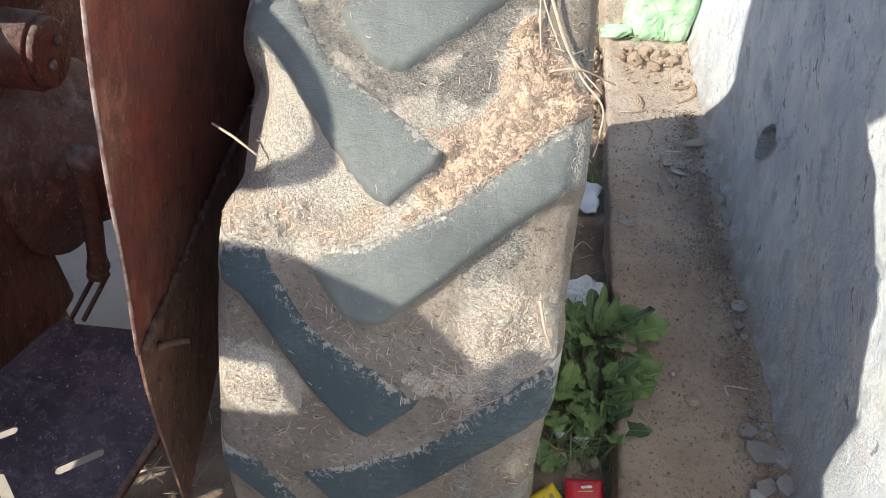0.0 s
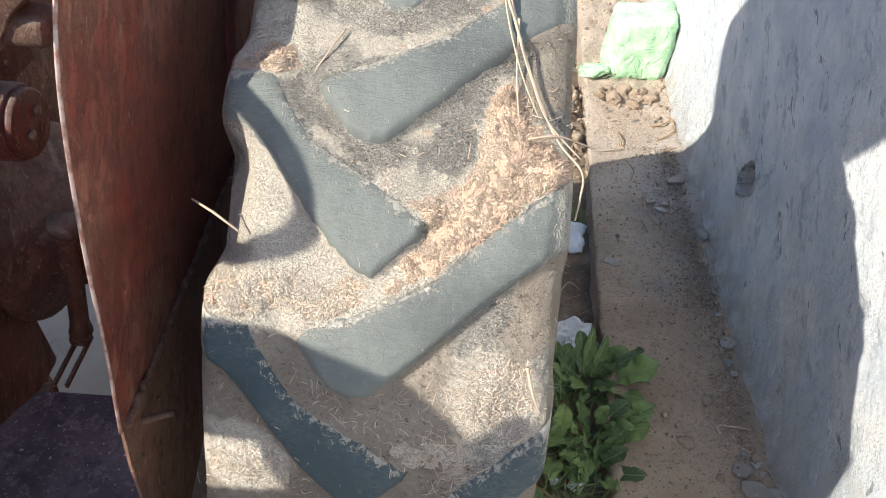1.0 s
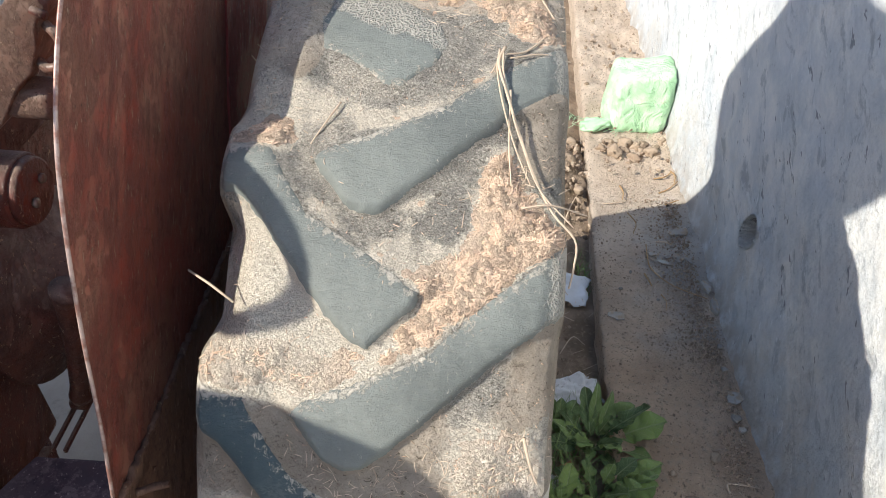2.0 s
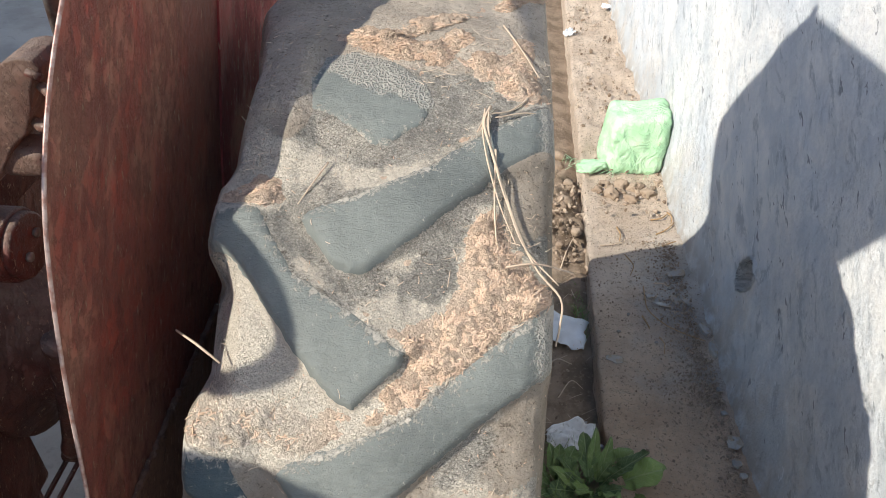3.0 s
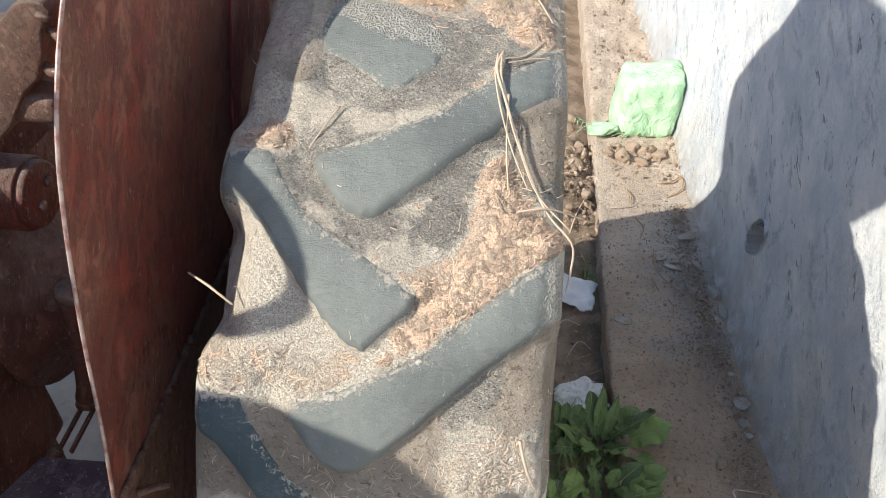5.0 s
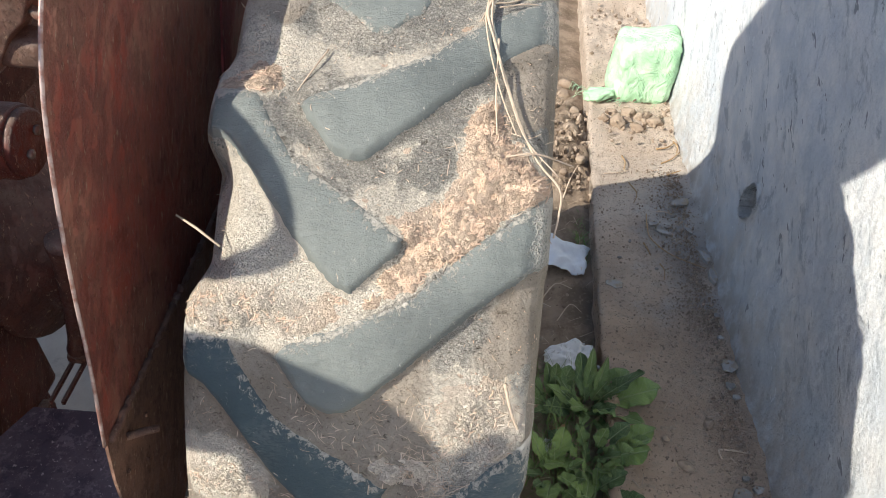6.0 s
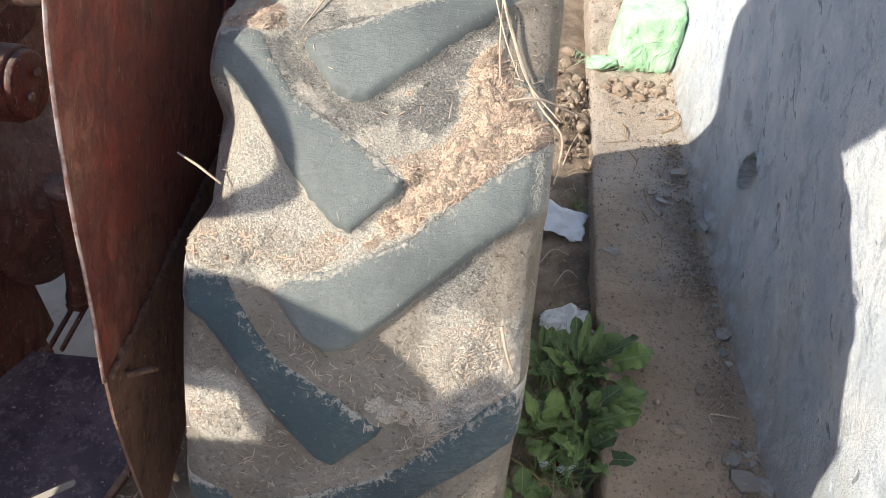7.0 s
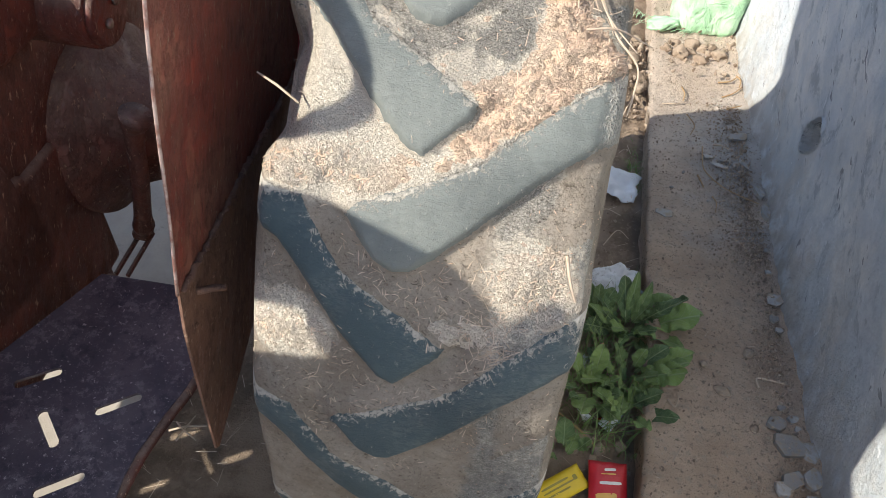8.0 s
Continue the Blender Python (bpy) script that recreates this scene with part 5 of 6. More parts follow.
weed(0.380, 1.755, -0.075, [(120, 52, 0.12, 0), (150, 46, 0.13, 3), (95, 60, 0.12, 3), (180, 42, 0.11, 2), (60, 60, 0.11, 2), (220, 40, 0.10, 0)], "green weed beside the tyre", 15)


weed(0.470, 1.500, -0.075, [(10, 38, 0.12, 2), (-30, 34, 0.13, 1), (40, 45, 0.11, 2), (-70, 40, 0.12, 2), (80, 50, 0.10, 0), (170, 45, 0.10, 2)], "green weed with broad dusty leaves leaning over the ledge", 17)


def blades():
    """Thin grass blades between the weeds."""
    rnd = random.Random(8)
    verts, faces = [], []
    for i in range(480):
        if i < 400:
            x, y, L = rnd.gauss(0.385, 0.055), rnd.uniform(1.38, 1.86), rnd.uniform(0.06, 0.16)
        else:
            x, y, L = slab_edge(2.45) - rnd.uniform(0.01, 0.05), rnd.gauss(2.43, 0.05), rnd.uniform(0.02, 0.06)
        a = rnd.uniform(0, 2 * math.pi)
        d = Vector((math.cos(a), math.sin(a), 0))
        s = Vector((-d.y, d.x, 0)) * rnd.uniform(0.0010, 0.0028)
        lean, base, k = rnd.uniform(0.3, 1.0), Vector((x, y, -0.085)), len(verts)
        for q in range(5):
            t = q / 4
            p = base + d * (L * lean * t * t) + Vector((0, 0, L * (t - 0.45 * lean * t * t)))
            verts += [p - s * (1 - t), p + s * (1 - t)]
        faces += [(k + 2 * q, k + 2 * q + 1, k + 2 * q + 3, k + 2 * q + 2) for q in range(4)]
    tagged(link_mesh("grass", raw("grass", verts, faces), M["leaf"]), "thin green grass blades among the weeds", "grass", kind="stuff")


blades()


def sheet(name, sx, sy, at, rz, crumple, scale, seed, material, label, category, tilt=(0, 0), fine=0.0, cut=0.25):
    """A crumpled sheet with a torn outline and some thickness."""
    n = 22
    u, v = np.meshgrid(np.linspace(-0.5, 0.5, n), np.linspace(-0.5, 0.5, n))
    k = 1 + cut * fbm(np.sign(u) * np.maximum(np.abs(u), np.abs(v)) * 0 + np.arctan2(v, u), 0, seed, 1.2, 3)
    X, Y = u * sx * k, v * sy * k
    Z = crumple * fbm(X, Y, seed, scale, 4) + fine * np.abs(fbm(X, Y, seed + 5, scale * 2.5, 2)) + X * tilt[0] + Y * tilt[1]
    top = np.stack([X, Y, Z], -1).reshape(-1, 3)
    lo = top - np.array([0, 0, 0.0012])
    f = grid_faces(n, n)
    ring = [*range(n), *range(2 * n - 1, n * n, n), *range(n * n - 2, n * (n - 1) - 1, -1), *range(n * (n - 2), 0, -n)]
    m = n * n
    faces = f + [[i + m for i in q[::-1]] for q in f] + [(ring[(i + 1) % len(ring)], ring[i], ring[i] + m, ring[(i + 1) % len(ring)] + m) for i in range(len(ring))]
    ob = link_mesh(name, raw(name, np.vstack([top, lo]), faces), material)
    ob.matrix_basis = Matrix.Translation(at) @ Matrix.Rotation(radians(rz), 4, "Z")
    return tagged(ob, label, category) if label else ob


# white paper, film and sachets
sheet("paper_scrap", 0.150, 0.098, (0.420, 1.908, -0.044), 12, 0.020, 22.0, 3.0, M["paper"], "crumpled white paper scrap lying among the weeds", "litter", (0, 0.15), 0.012, 0.35)
sheet("orange_peel", 0.022, 0.018, (0.468, 1.872, -0.040), 30, 0.004, 60.0, 4.0, M["orange_peel"], "small orange scrap beside the paper", "litter", (0, 0.2))
sheet("plastic_film", 0.145, 0.115, (0.432, 2.330, -0.054), -8, 0.013, 14.0, 6.0, M["film"], "torn white plastic film on the earth", "litter", (-0.22, 0.1), 0.0, 0.28)
sheet("plastic_film", 0.040, 0.022, (0.352, 1.625, -0.058), 60, 0.010, 30.0, 8.0, M["paper"], "crumpled silvery plastic wrapper under the leaves", "litter", (0.2, 0.2), 0.012, 0.4)
sheet("plastic_film", 0.040, 0.020, (0.360, 1.480, -0.058), -60, 0.010, 30.0, 9.0, M["paper"], "crumpled white and black wrapper under the leaves", "litter", (0.2, 0.2), 0.012, 0.4)
sheet("dry_leaf", 0.035, 0.028, (0.385, 1.655, -0.035), 20, 0.010, 40.0, 10.0, M["dry"], "curled brown dry leaf among the weeds", "dry leaf", (0.3, 0.2))
sheet("plastic_film", 0.060, 0.040, (0.606, 4.56, 0.03), 20, 0.015, 25.0, 12.0, M["film"], "torn white plastic film beside the ledge", "litter", (0.2, 0.2), 0.01)
sheet("paper_scrap", 0.085, 0.045, (0.870, 4.93, 0.05), 5, 0.015, 25.0, 13.0, M["paper"], "flat pale scrap lying on the ledge", "litter", (0.0, 0.2), 0.01)


def packet(sx, sy, at, rz, rx, ry, foil, shapes, label, seed):
    """A flattened pillow packet with crimped ends and printed shapes."""
    n, m = 16, 12
    u, v = np.meshgrid(np.linspace(-1, 1, n), np.linspace(-1, 1, m))
    fat = (1 - u ** 4) * (1 - np.abs(v) ** 5)
    crimp = np.where(np.abs(v) > 0.86, 0.0012 * np.sin(u * 40), 0)
    zt = 0.008 * fat + 0.0022 * fbm(u, v, seed, 3.0, 3) + crimp
    top = np.stack([u * sx / 2, v * sy / 2, zt + 0.0012], -1).reshape(-1, 3)
    bot = np.stack([u * sx / 2, v * sy / 2, zt - 0.012 * fat - 0.0004], -1).reshape(-1, 3)
    f = grid_faces(m, n)
    k = n * m
    ring = [*range(n), *range(2 * n - 1, k, n), *range(k - 2, k - n - 1, -1), *range(k - 2 * n, 0, -n)]
    faces = f + [[i + k for i in q[::-1]] for q in f] + [(ring[(i + 1) % len(ring)], ring[i], ring[i] + k, ring[(i + 1) % len(ring)] + k) for i in range(len(ring))]
    root = new("packet")
    root.matrix_basis = Matrix.Translation(at) @ Matrix.Rotation(radians(rz), 4, "Z") @ Matrix.Rotation(radians(rx), 4, "X") @ Matrix.Rotation(radians(ry), 4, "Y")
    tagged(root, label, "food packet", group="sweet packets in the strip of earth")
    link_mesh("wrapper", raw("wrapper", np.vstack([top, bot]), faces), M[foil], root)

    def height(x, y):
        a, b = 2 * x / sx, 2 * y / sy
        return 0.008 * (1 - a ** 4) * (1 - abs(b) ** 5) + 0.0022 * noise.fractal(Vector((a * 3, b * 3, seed * 3)), 0.8, 2.1, 3) + 0.0020
    for cx, cy, w, h, ang, ink in shapes:
        bm = bmesh.new()
        q, ca, sa = 8, math.cos(radians(ang)), math.sin(radians(ang))
        vs = []
        for j in range(3):
            for i in range(q + 1):
                lx, ly = (i / q - 0.5) * w, (j / 2 - 0.5) * h * (1 if 0 < i < q else 0.6)
                x, y = cx + lx * ca - ly * sa, cy + lx * sa + ly * ca
                vs.append(bm.verts.new((x, y, height(x, y))))
        for j in range(2):
            for i in range(q):
                a = j * (q + 1) + i
                bm.faces.new((vs[a], vs[a + 1], vs[a + q + 2], vs[a + q + 1]))
        part("printed_shape", bm, M[ink], root)
    return root


packet(0.088, 0.105, (0.418, 1.305, -0.055), 4, 12, 2, "red_foil",
       [(0.004, 0.034, 0.026, 0.006, 6, "white_ink"), (0.000, 0.024, 0.034, 0.003, 4, "gold_ink"), (0.004, 0.004, 0.050, 0.007, 4, "white_ink"), (-0.006, -0.026, 0.048, 0.014, 6, "gold_ink")],
       "red sweet packet with pale printing, flat on the earth", 3.3)
packet(0.125, 0.058, (0.312, 1.283, -0.060), 38, 10, -4, "yellow_foil",
       [(-0.01, 0.010, 0.07, 0.005, 0, "olive_ink"), (-0.005, 0.0, 0.08, 0.004, 0, "olive_ink"), (-0.01, -0.010, 0.06, 0.004, 0, "olive_ink"), (0.04, 0.004, 0.010, 0.012, 0, "olive_ink")],
       "yellow packet with dark printing, crumpled on the earth", 5.1)
packet(0.060, 0.035, (0.425, 1.480, -0.062), 60, 10, -12, "film",
       [(0.010, 0.0, 0.016, 0.048, 0, "blue_ink"), (-0.014, 0.0, 0.010, 0.046, 0, "red_foil")], "torn silver and blue packet under the weeds", 7.7)


def bag():
    """Small tied sack of green woven plastic, half full, slumped."""
    bm = bmesh.new()
    bmesh.ops.create_cube(bm, size=2.0)
    bmesh.ops.subdivide_edges(bm, edges=bm.edges[:], cuts=23, use_grid_fill=True)
    for v in bm.verts:
        c = v.co.copy()
        k = (abs(c.x) ** 8 + abs(c.y) ** 6 + abs(c.z) ** 8) ** (1 / 8)
        c = c / k
        up = (c.z + 1) / 2
        w = 1 - 0.10 * up + 0.05 * math.sin(c.y * 2 + 1)
        x, y, z = c.x * 0.130 * w, c.y * 0.115 * (1 - 0.20 * up), 0.118 * (c.z + 1)
        y += 0.035 * up
        if c.x > 0:
            x *= 0.74 + 0.26 * math.sin(min(1.0, up / 0.55) * math.pi / 2)
        else:
            x *= 1.06 - 0.14 * up
        folds = 0.009 * noise.fractal(Vector((x * 16, y * 16, z * 7)), 0.6, 2.0, 4) + 0.003 * (0.5 - abs(noise.noise(Vector((x * 22 + z * 9, y * 20, z * 14 - x * 8)))) * 2) + 0.0022 * math.sin(x * 150 + 5 * noise.noise(Vector((x * 9, y * 9, z * 9)))) * (1 - up) * (1 if c.y < 0 else 0.4)
        n = Vector((c.x, c.y, c.z * 0.6)).normalized()
        p = Vector((x, y, z)) + n * folds
        p.z = max(p.z - 0.008 * (1 - abs(c.x)) * up + 0.02 * c.x * up, 0.0)
        v.co = p
    root = new("sack")
    root.location = (0.765, 3.265, 0.012)
    tagged(root, "small bright green woven plastic sack, slumped against the wall", "sack")
    part("body", bm, M["bag"], root)
    # torn tail of the sack with loose threads
    rnd = random.Random(5)
    tail = bmesh.new()
    bmesh.ops.create_icosphere(tail, subdivisions=4, radius=1.0)
    for v in tail.verts:
        c = v.co.copy()
        fold = 1 + 0.16 * math.sin(7 * math.atan2(c.y, c.x + 1.6) * 2) * (1 - abs(c.z)) + 0.18 * noise.fractal(c * 2.2, 0.7, 2.0, 3)
        wide = 0.62 - 0.38 * c.x
        v.co = Vector((-0.165 + 0.062 * c.x * fold, -0.088 + 0.060 * wide * c.y * fold, 0.026 + 0.022 * c.z * fold + 0.016 * c.x))
    part("torn_tail", tail, M["bag"], root, "torn frayed end of the green sack")
    for i in range(26):
        y = -0.10 + 0.08 * rnd.random()
        L, a = rnd.uniform(0.02, 0.06), rnd.uniform(-0.8, 0.8)
        x0 = -0.24 + rnd.uniform(-0.02, 0.06)
        if i > 15:
            x0, y = rnd.uniform(-0.1, 0.08), -0.118
        p = Vector((x0, y, 0.02))
        part("thread", tube([p, p + Vector((-L * 0.5, a * 0.02, 0.008)), p + Vector((-L * math.cos(a), -L * abs(math.sin(a)), -0.006))], 0.0008, 4), M["bag"], root)


bag()


def clod(x, y, z, r, seed, material="clod", label="dry crumbly clod of brown earth", category="clod", group="clods at the foot of the sack", flat=0.8, rough=0.9):
    ob = link(category.replace(" ", "_"), stone(r, seed, flat, 0.75 * rough, 3), M[material])
    ob.matrix_basis = Matrix.Translation((x, y, z + r * flat * 0.75)) @ Matrix.Rotation(seed * 1.7, 4, "Z")
    return tagged(ob, label, category, group)


for i, (x, y, r) in enumerate([(0.607, 3.045, 0.020), (0.652, 3.022, 0.030), (0.700, 3.078, 0.028), (0.742, 3.068, 0.026), (0.727, 2.995, 0.022), (0.795, 3.028, 0.032), (0.850, 3.105, 0.024),
                               (0.775, 3.085, 0.022), (0.690, 3.035, 0.020), (0.640, 3.080, 0.022), (0.765, 3.035, 0.018), (0.672, 2.985, 0.013), (0.705, 2.965, 0.011), (0.825, 3.060, 0.018)]):
    clod(x, y, 0.0, r, i + 1)
clod(0.905, 3.02, 0.0, 0.028, 31, "rubble", "flat pale chip of plaster on the ledge", "plaster chip", "plaster chips on the ledge", 0.3)
# stones in the strip of earth
for i, (x, y, r) in enumerate([(0.475, 3.32, 0.030), (0.455, 3.22, 0.034), (0.500, 3.12, 0.022), (0.475, 2.98, 0.034), (0.455, 2.86, 0.018), (0.505, 2.80, 0.020), (0.44, 2.72, 0.016), (0.49, 3.42, 0.028),
                               (0.36, 1.42, 0.024), (0.40, 1.40, 0.018), (0.345, 1.40, 0.020), (0.45, 1.42, 0.014), (0.30, 1.45, 0.018), (0.385, 1.375, 0.013)]):
    clod(x, y, -0.085 + (0.06 if 2.7 < y < 3.2 else 0.0), r, i + 60, "clod", "brown stone half sunk in loose earth", "stone", "stones in the strip of earth", 0.7, 0.3)


def slab_piece(x, y, w, d, h, rz, seed, label, group, z=0.0):
    """An angular broken piece of plaster or concrete."""
    rnd = random.Random(seed)
    n = rnd.randint(6, 9)
    h = h * 0.65
    bm = bmesh.new()
    pts = []
    for k in range(n):
        a = 2 * math.pi * (k + rnd.uniform(-0.3, 0.3)) / n
        r = rnd.uniform(0.68, 1.12)
        pts.append((math.cos(a) * r * w / 2, math.sin(a) * r * d / 2))
    lo = [bm.verts.new((px * 1.04, py * 1.04, 0)) for px, py in pts]
    hi = [bm.verts.new((px, py, h * rnd.uniform(0.75, 1.1))) for px, py in pts]
    bm.faces.new(lo[::-1])
    bm.faces.new(hi)
    for k in range(n):
        bm.faces.new((lo[k], lo[(k + 1) % n], hi[(k + 1) % n], hi[k]))
    bmesh.ops.bevel(bm, geom=bm.edges[:], offset=min(w, d, h) * 0.12, segments=2, affect="EDGES", profile=0.5)
    ob = link("rubble_piece", bm, M["rubble"], smooth=False)
    ob.matrix_basis = Matrix.Translation((x, y, z)) @ Matrix.Rotation(radians(rz), 4, "Z") @ Matrix.Rotation(radians(rnd.uniform(-7, 7)), 4, "X")
    return tagged(ob, label, "rubble", group)


RUBBLE = "broken grey piece of plaster lying by the wall"
for i, (x, y, w, d, h, rz) in enumerate([(0.797, 1.500, 0.055, 0.045, 0.020, 20), (0.822, 1.445, 0.085, 0.060, 0.026, -15), (0.866, 1.436, 0.045, 0.060, 0.026, 10), (0.814, 1.362, 0.060, 0.045, 0.022, 30),
                                         (0.858, 1.372, 0.050, 0.060, 0.024, 5), (0.788, 1.338, 0.045, 0.040, 0.020, 50), (0.838, 1.520, 0.030, 0.025, 0.014, 0), (0.850, 1.310, 0.05, 0.05, 0.025, 0),
                                         (0.815, 1.548, 0.022, 0.018, 0.010, 0), (0.845, 1.493, 0.020, 0.024, 0.012, 0)]):
    slab_piece(x, y, w, d, h, rz, i + 3, RUBBLE, "broken plaster by the wall", 0.004)
for i, (x, y, w, d, h, rz) in enumerate([(0.819, 2.565, 0.075, 0.040, 0.010, 25), (0.733, 2.434, 0.030, 0.020, 0.007, 60), (0.763, 2.440, 0.028, 0.018, 0.007, 20), (0.840, 1.880, 0.050, 0.050, 0.010, 40),
                                         (0.590, 2.277, 0.014, 0.012, 0.008, 0), (0.566, 2.163, 0.060, 0.036, 0.005, 5), (0.844, 2.059, 0.024, 0.020, 0.010, 0), (0.838, 1.975, 0.022, 0.018, 0.010, 0),
                                         (0.830, 1.810, 0.030, 0.026, 0.014, 0), (0.838, 1.775, 0.022, 0.022, 0.012, 0), (0.700, 2.46, 0.02, 0.014, 0.006, 0), (0.79, 2.50, 0.03, 0.016, 0.006, 30),
                                         (0.716, 2.449, 0.040, 0.018, 0.008, 10), (0.746, 2.412, 0.058, 0.020, 0.009, -22), (0.796, 2.439, 0.040, 0.050, 0.009, 15), (0.826, 2.425, 0.024, 0.046, 0.010, 20),
                                         (0.630, 2.356, 0.012, 0.012, 0.008, 0), (0.700, 2.240, 0.012, 0.010, 0.007, 0), (0.855, 2.300, 0.030, 0.060, 0.022, 8), (0.862, 2.215, 0.026, 0.085, 0.026, -6)]):
    slab_piece(x, y, w, d, h, rz, i + 40, "flat pale chip of plaster on the dusty ledge", "plaster chips on the ledge", 0.004 if x < 0.8 else 0.012)
clod(0.757, 1.697, -0.004, 0.017, 7, "clod", "brown stone half sunk in the dusty ledge", "stone", "stones on the ledge", 0.5, 0.25)
clod(0.680, 1.571, -0.006, 0.019, 9, "clod", "brown stone half sunk in the dusty ledge", "stone", "stones on the ledge", 0.45, 0.25)
clod(0.640, 1.640, 0.0, 0.010, 11, "clod", "small brown stone on the dusty ledge", "stone", "stones on the ledge", 0.7, 0.25)
clod(0.745, 1.480, -0.004, 0.014, 12, "clod", "small brown stone on the dusty ledge", "stone", "stones on the ledge", 0.6, 0.25)


def twig(points, r, label, material="straw"):
    c = smooth_curve(points, 12)
    return tagged(link("twig", tube(c, [r * (1 - 0.4 * i / 11) for i in range(12)], 6), M[material]), label, "twig", group="twigs and straws on the ground")


twig([(0.768, 1.597, 0.006), (0.765, 1.618, 0.010), (0.79, 1.622, 0.008), (0.848, 1.618, 0.006)], 0.0032, "pale bent straw lying on the dusty ledge")
twig([(0.66, 2.66, 0.006), (0.68, 2.60, 0.010), (0.665, 2.55, 0.005)], 0.0022, "thin dark twig on the ledge", "dry")
twig([(0.80, 2.72, 0.006), (0.84, 2.74, 0.012), (0.875, 2.76, 0.008)], 0.0025, "thin dark twig on the ledge", "dry")
twig([(0.700, 2.497, 0.006), (0.694, 2.43, 0.010), (0.700, 2.376, 0.006), (0.754, 2.306, 0.008), (0.845, 2.243, 0.022)], 0.0024, "long thin dry twig lying on the dusty ledge", "dry")
twig([(0.674, 2.353, 0.006), (0.680, 2.325, 0.010), (0.689, 2.299, 0.006)], 0.0030, "short dry twig on the ledge", "dry")
twig([(0.736, 2.515, 0.006), (0.762, 2.512, 0.010), (0.789, 2.501, 0.006)], 0.0030, "short pale twig on the ledge")
twig([(0.652, 2.817, 0.006), (0.658, 2.77, 0.012), (0.651, 2.734, 0.006)], 0.0030, "thin dark twig on the sunlit ledge", "dry")
twig([(0.782, 2.867, 0.012), (0.82, 2.872, 0.020), (0.850, 2.899, 0.026)], 0.0032, "dark twig lying by the wall's foot", "dry")
twig([(0.846, 2.905, 0.026), (0.856, 2.87, 0.030), (0.848, 2.835, 0.024)], 0.0030, "dark twig lying by the wall's foot", "dry")
twig([(0.790, 2.789, 0.006), (0.825, 2.805, 0.016), (0.861, 2.841, 0.026)], 0.0028, "dark twig lying by the wall's foot", "dry")
twig([(0.578, 2.703, 0.005), (0.62, 2.71, 0.007), (0.672, 2.736, 0.005)], 0.0022, "pale straw on the sunlit ledge")
twig([(0.713, 2.265, 0.005), (0.722, 2.235, 0.008), (0.716, 2.195, 0.005)], 0.0020, "thin dark twig on the ledge", "dry")
twig([(0.44, 2.62, -0.06), (0.47, 2.72, -0.04), (0.505, 2.80, -0.03)], 0.0030, "dry stalk in the strip of earth")
twig([(0.36, 2.15, -0.07), (0.40, 2.20, -0.055), (0.45, 2.19, -0.062)], 0.0022, "dry stalk in the strip of earth")
twig([(0.40, 2.06, -0.068), (0.44, 2.12, -0.058), (0.475, 2.10, -0.066)], 0.0018, "dry stalk in the strip of earth")
twig([(0.28, 1.49, -0.07), (0.34, 1.44, -0.055), (0.39, 1.40, -0.062)], 0.0034, "dead grey stalk among the weeds", "dry")
twig([(0.545, 1.520, 0.004), (0.560, 1.500, 0.010), (0.573, 1.535, 0.006)], 0.0020, "pale bent straw lying on the dusty ledge")
twig([(0.55, 1.36, 0.004), (0.57, 1.40, 0.008)], 0.0018, "pale short straw lying on the dusty ledge")
twig([(-0.60, 1.262, -0.085), (-0.56, 1.275, -0.075), (-0.52, 1.29, -0.085)], 0.0030, "straw lying under the tractor")
twig([(-0.59, 1.285, -0.082), (-0.565, 1.265, -0.070), (-0.53, 1.250, -0.086)], 0.0026, "straw lying under the tractor")
twig([(-0.575, 1.24, -0.085), (-0.56, 1.27, -0.072), (-0.555, 1.31, -0.085)], 0.0024, "straw lying under the tractor")


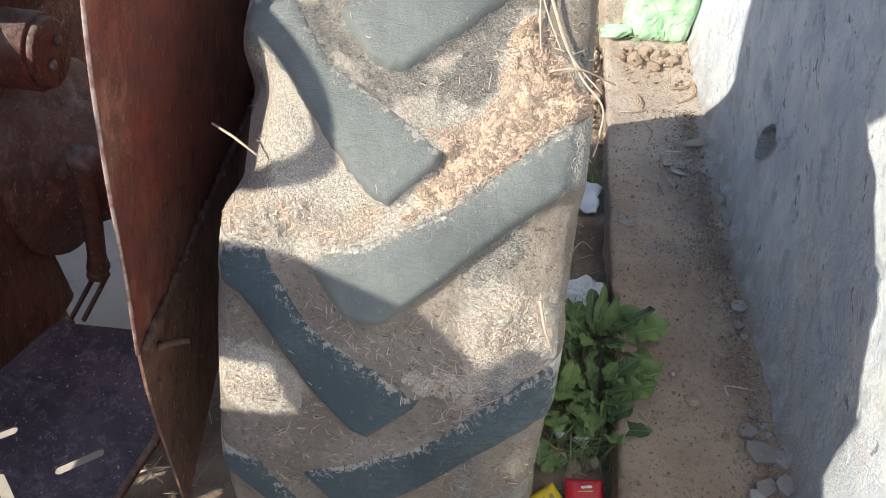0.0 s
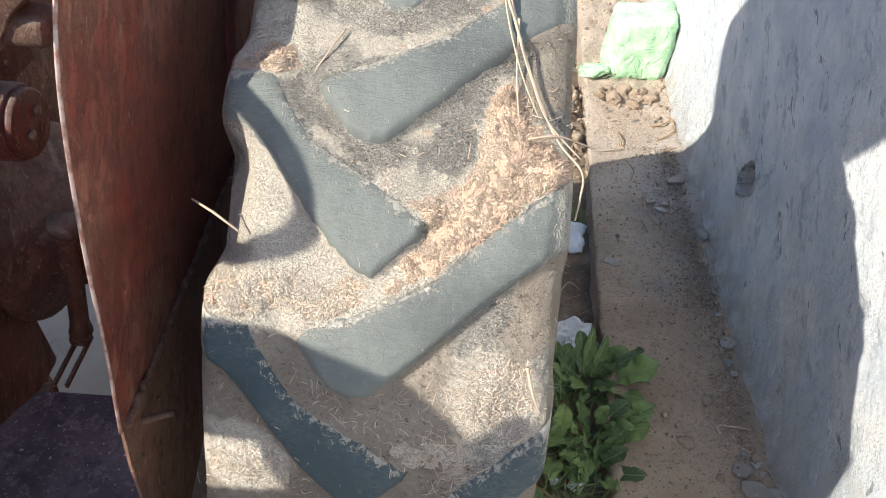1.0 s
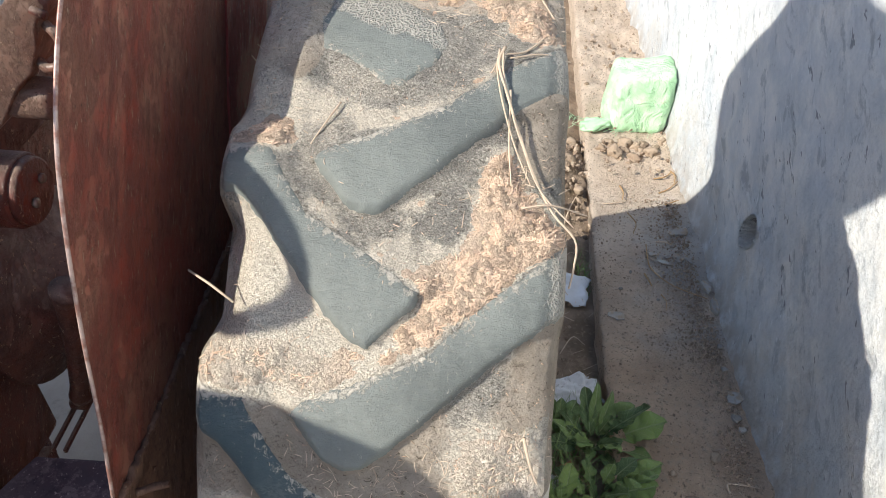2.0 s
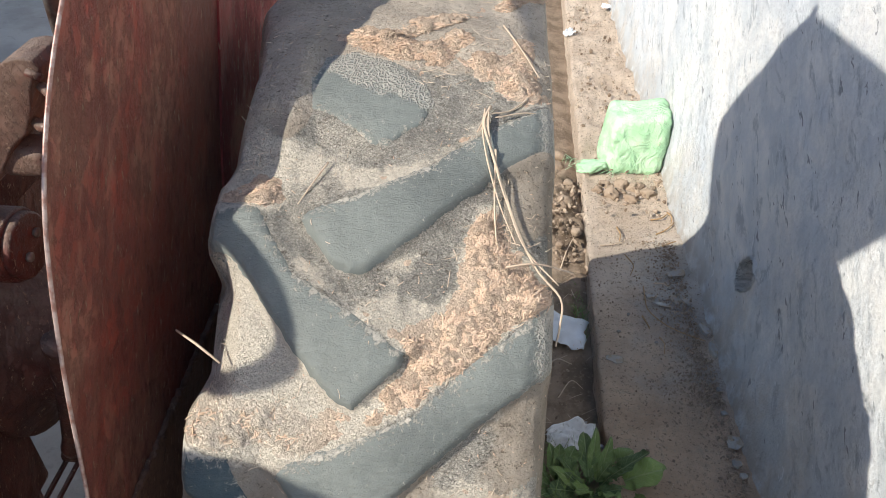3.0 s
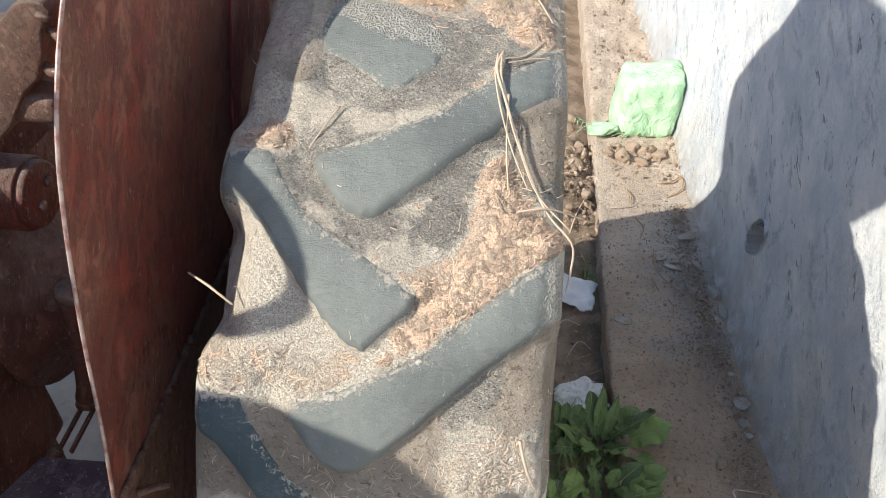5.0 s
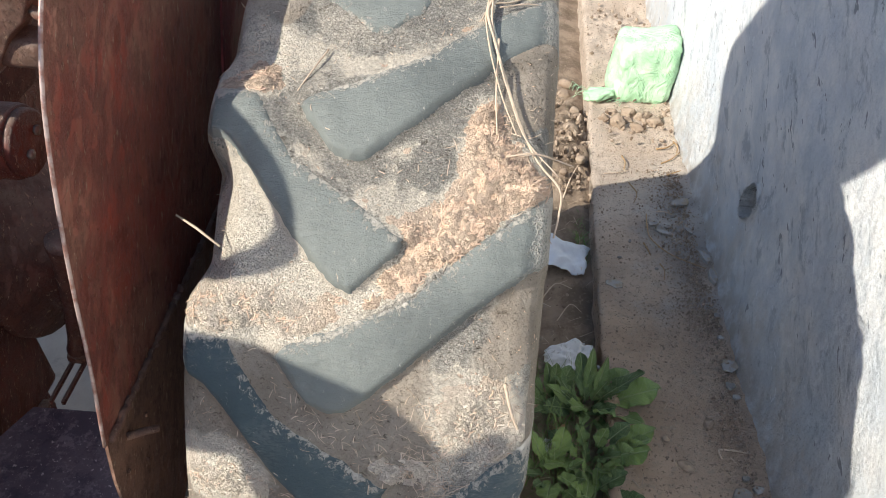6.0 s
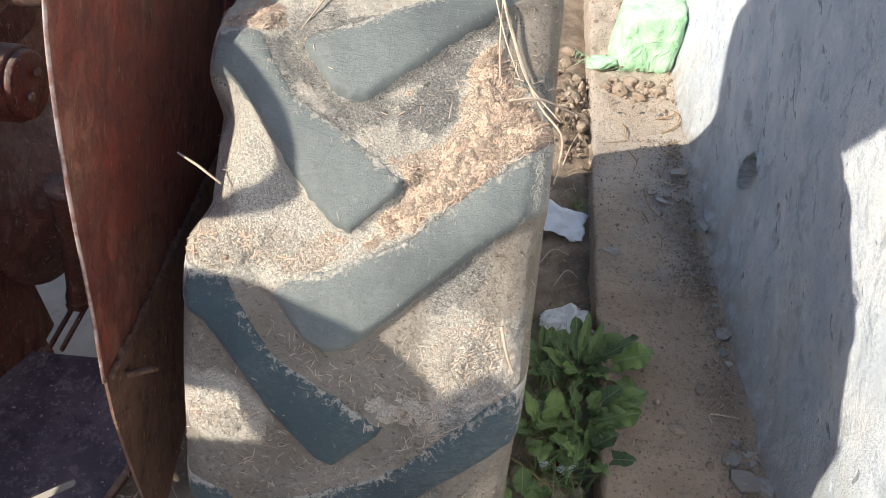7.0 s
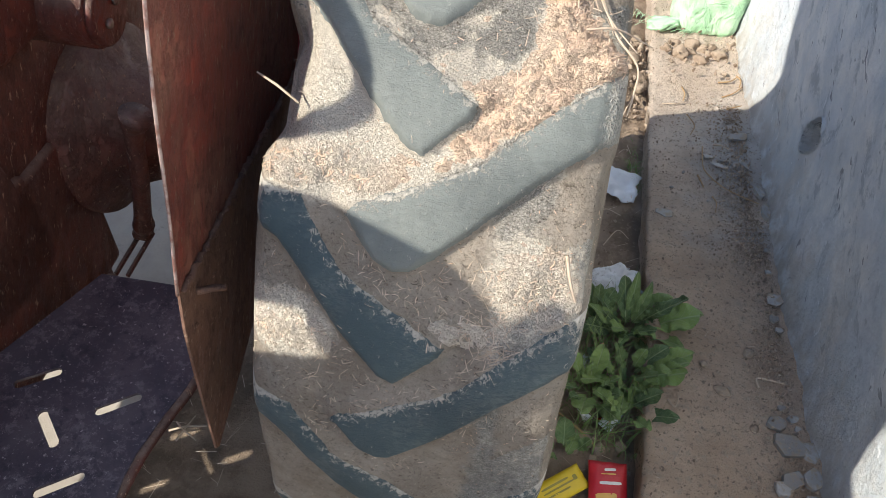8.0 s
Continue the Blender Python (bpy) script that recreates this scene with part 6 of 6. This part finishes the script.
def crumbs():
    """Loose crumbs of earth, plaster and straw: along the wall's foot, on the ledge and in the strip."""
    rnd = random.Random(21)
    verts, faces = [], []
    small = bmesh.new()
    bmesh.ops.create_icosphere(small, subdivisions=1, radius=1.0)
    bv, bf = [v.co.copy() for v in small.verts], [[v.index for v in f.verts] for f in small.faces]
    small.free()

    def add(x, y, z, r):
        k = len(verts)
        q = Euler((rnd.uniform(0, 6), rnd.uniform(0, 6), rnd.uniform(0, 6))).to_matrix() @ Matrix.Diagonal((rnd.uniform(0.6, 1.3), rnd.uniform(0.5, 1.1), rnd.uniform(0.4, 0.8)))
        o = Vector((rnd.uniform(0, 9), rnd.uniform(0, 9), rnd.uniform(0, 9)))
        for v in bv:
            verts.append(q @ (v * r * (1 + 0.75 * noise.noise(v * 1.5 + o))) + Vector((x, y, z)))
        faces.extend([[i + k for i in f] for f in bf])
    for _ in range(260):
        y = rnd.gauss(2.05, 0.09)
        add(WALL_X - 0.035 - abs(rnd.gauss(0, 0.05)), y, 0.008 + rnd.uniform(0, 0.006), rnd.uniform(0.0015, 0.005))
    for _ in range(900):
        y = rnd.uniform(2.0, 2.75)
        add(WALL_X - 0.05 - abs(rnd.gauss(0, 0.06)), y, 0.006 + rnd.uniform(0, 0.006), rnd.uniform(0.0015, 0.005))
    for _ in range(500):
        y = rnd.uniform(1.3, 2.75)
        add(WALL_X - 0.045 - abs(rnd.gauss(0, 0.035)), y, 0.006 + rnd.uniform(0, 0.012), rnd.uniform(0.0015, 0.006))
    for _ in range(1100):
        y = rnd.uniform(1.25, 2.9)
        add(rnd.uniform(slab_edge(y) + 0.01, WALL_X - 0.04), y, 0.003, rnd.choice((0.0010, 0.0014, 0.0018, 0.0025, 0.004)))
    for _ in range(600):
        y = rnd.uniform(2.85, 5.0)
        add(rnd.uniform(slab_edge(y), WALL_X - 0.03), y, 0.020 + 0.02 * rnd.random(), rnd.uniform(0.0015, 0.004) if rnd.random() < 0.8 else rnd.uniform(0.005, 0.013))
    for _ in range(900):
        y = rnd.gauss(2.95, 0.25)
        add(rnd.gauss(0.46, 0.05), y, -0.10 + 0.10 * math.exp(-((y - 2.95) / 0.32) ** 2) + rnd.uniform(-0.01, 0.012), rnd.uniform(0.0015, 0.004) if rnd.random() < 0.8 else rnd.uniform(0.005, 0.014))
    for _ in range(700):
        y = rnd.uniform(1.2, 2.7)
        add(rnd.uniform(0.22, 0.49), y, -0.078 + rnd.uniform(-0.006, 0.008), rnd.uniform(0.001, 0.004) if rnd.random() < 0.8 else rnd.uniform(0.004, 0.009))
    tagged(link_mesh("crumbs", raw("crumbs", verts, faces), M["crumbled"], smooth=False), "loose crumbs of dry earth and plaster on the ground", "crumbs", kind="stuff")


crumbs()


def ground_straw():
    """Short straws and fibres strewn on the ledge and the earth."""
    rnd = random.Random(31)
    verts, faces = [], []
    for i in range(330):
        y = rnd.uniform(1.25, 3.0)
        if i < 90:
            x, z, L = rnd.uniform(slab_edge(y) + 0.01, WALL_X - 0.06), 0.006, rnd.uniform(0.006, 0.03)
        elif i < 260:
            x, z, L = rnd.uniform(0.24, slab_edge(y) - 0.02), -0.066, rnd.uniform(0.01, 0.05)
        else:
            x, y, z, L = rnd.uniform(-0.75, -0.25), rnd.uniform(1.0, 1.5), -0.092, rnd.uniform(0.01, 0.05)
        a = rnd.uniform(0, math.pi)
        d = Vector((math.cos(a), math.sin(a), rnd.uniform(-0.1, 0.25))) * L
        s = Vector((-math.sin(a), math.cos(a), 0)) * rnd.uniform(0.0004, 0.0009)
        up = Vector((0, 0, s.length))
        p, k = Vector((x, y, z)), len(verts)
        verts += [p - s, p + up, p + s, p + d - s, p + d + up, p + d + s]
        faces += [(k, k + 3, k + 4, k + 1), (k + 1, k + 4, k + 5, k + 2), (k + 2, k + 5, k + 3, k)]
    tagged(link_mesh("strewn_straw", raw("strewn_straw", verts, faces), M["straw"], smooth=False), "short dry straws strewn on the ground", "straw", kind="stuff")


ground_straw()
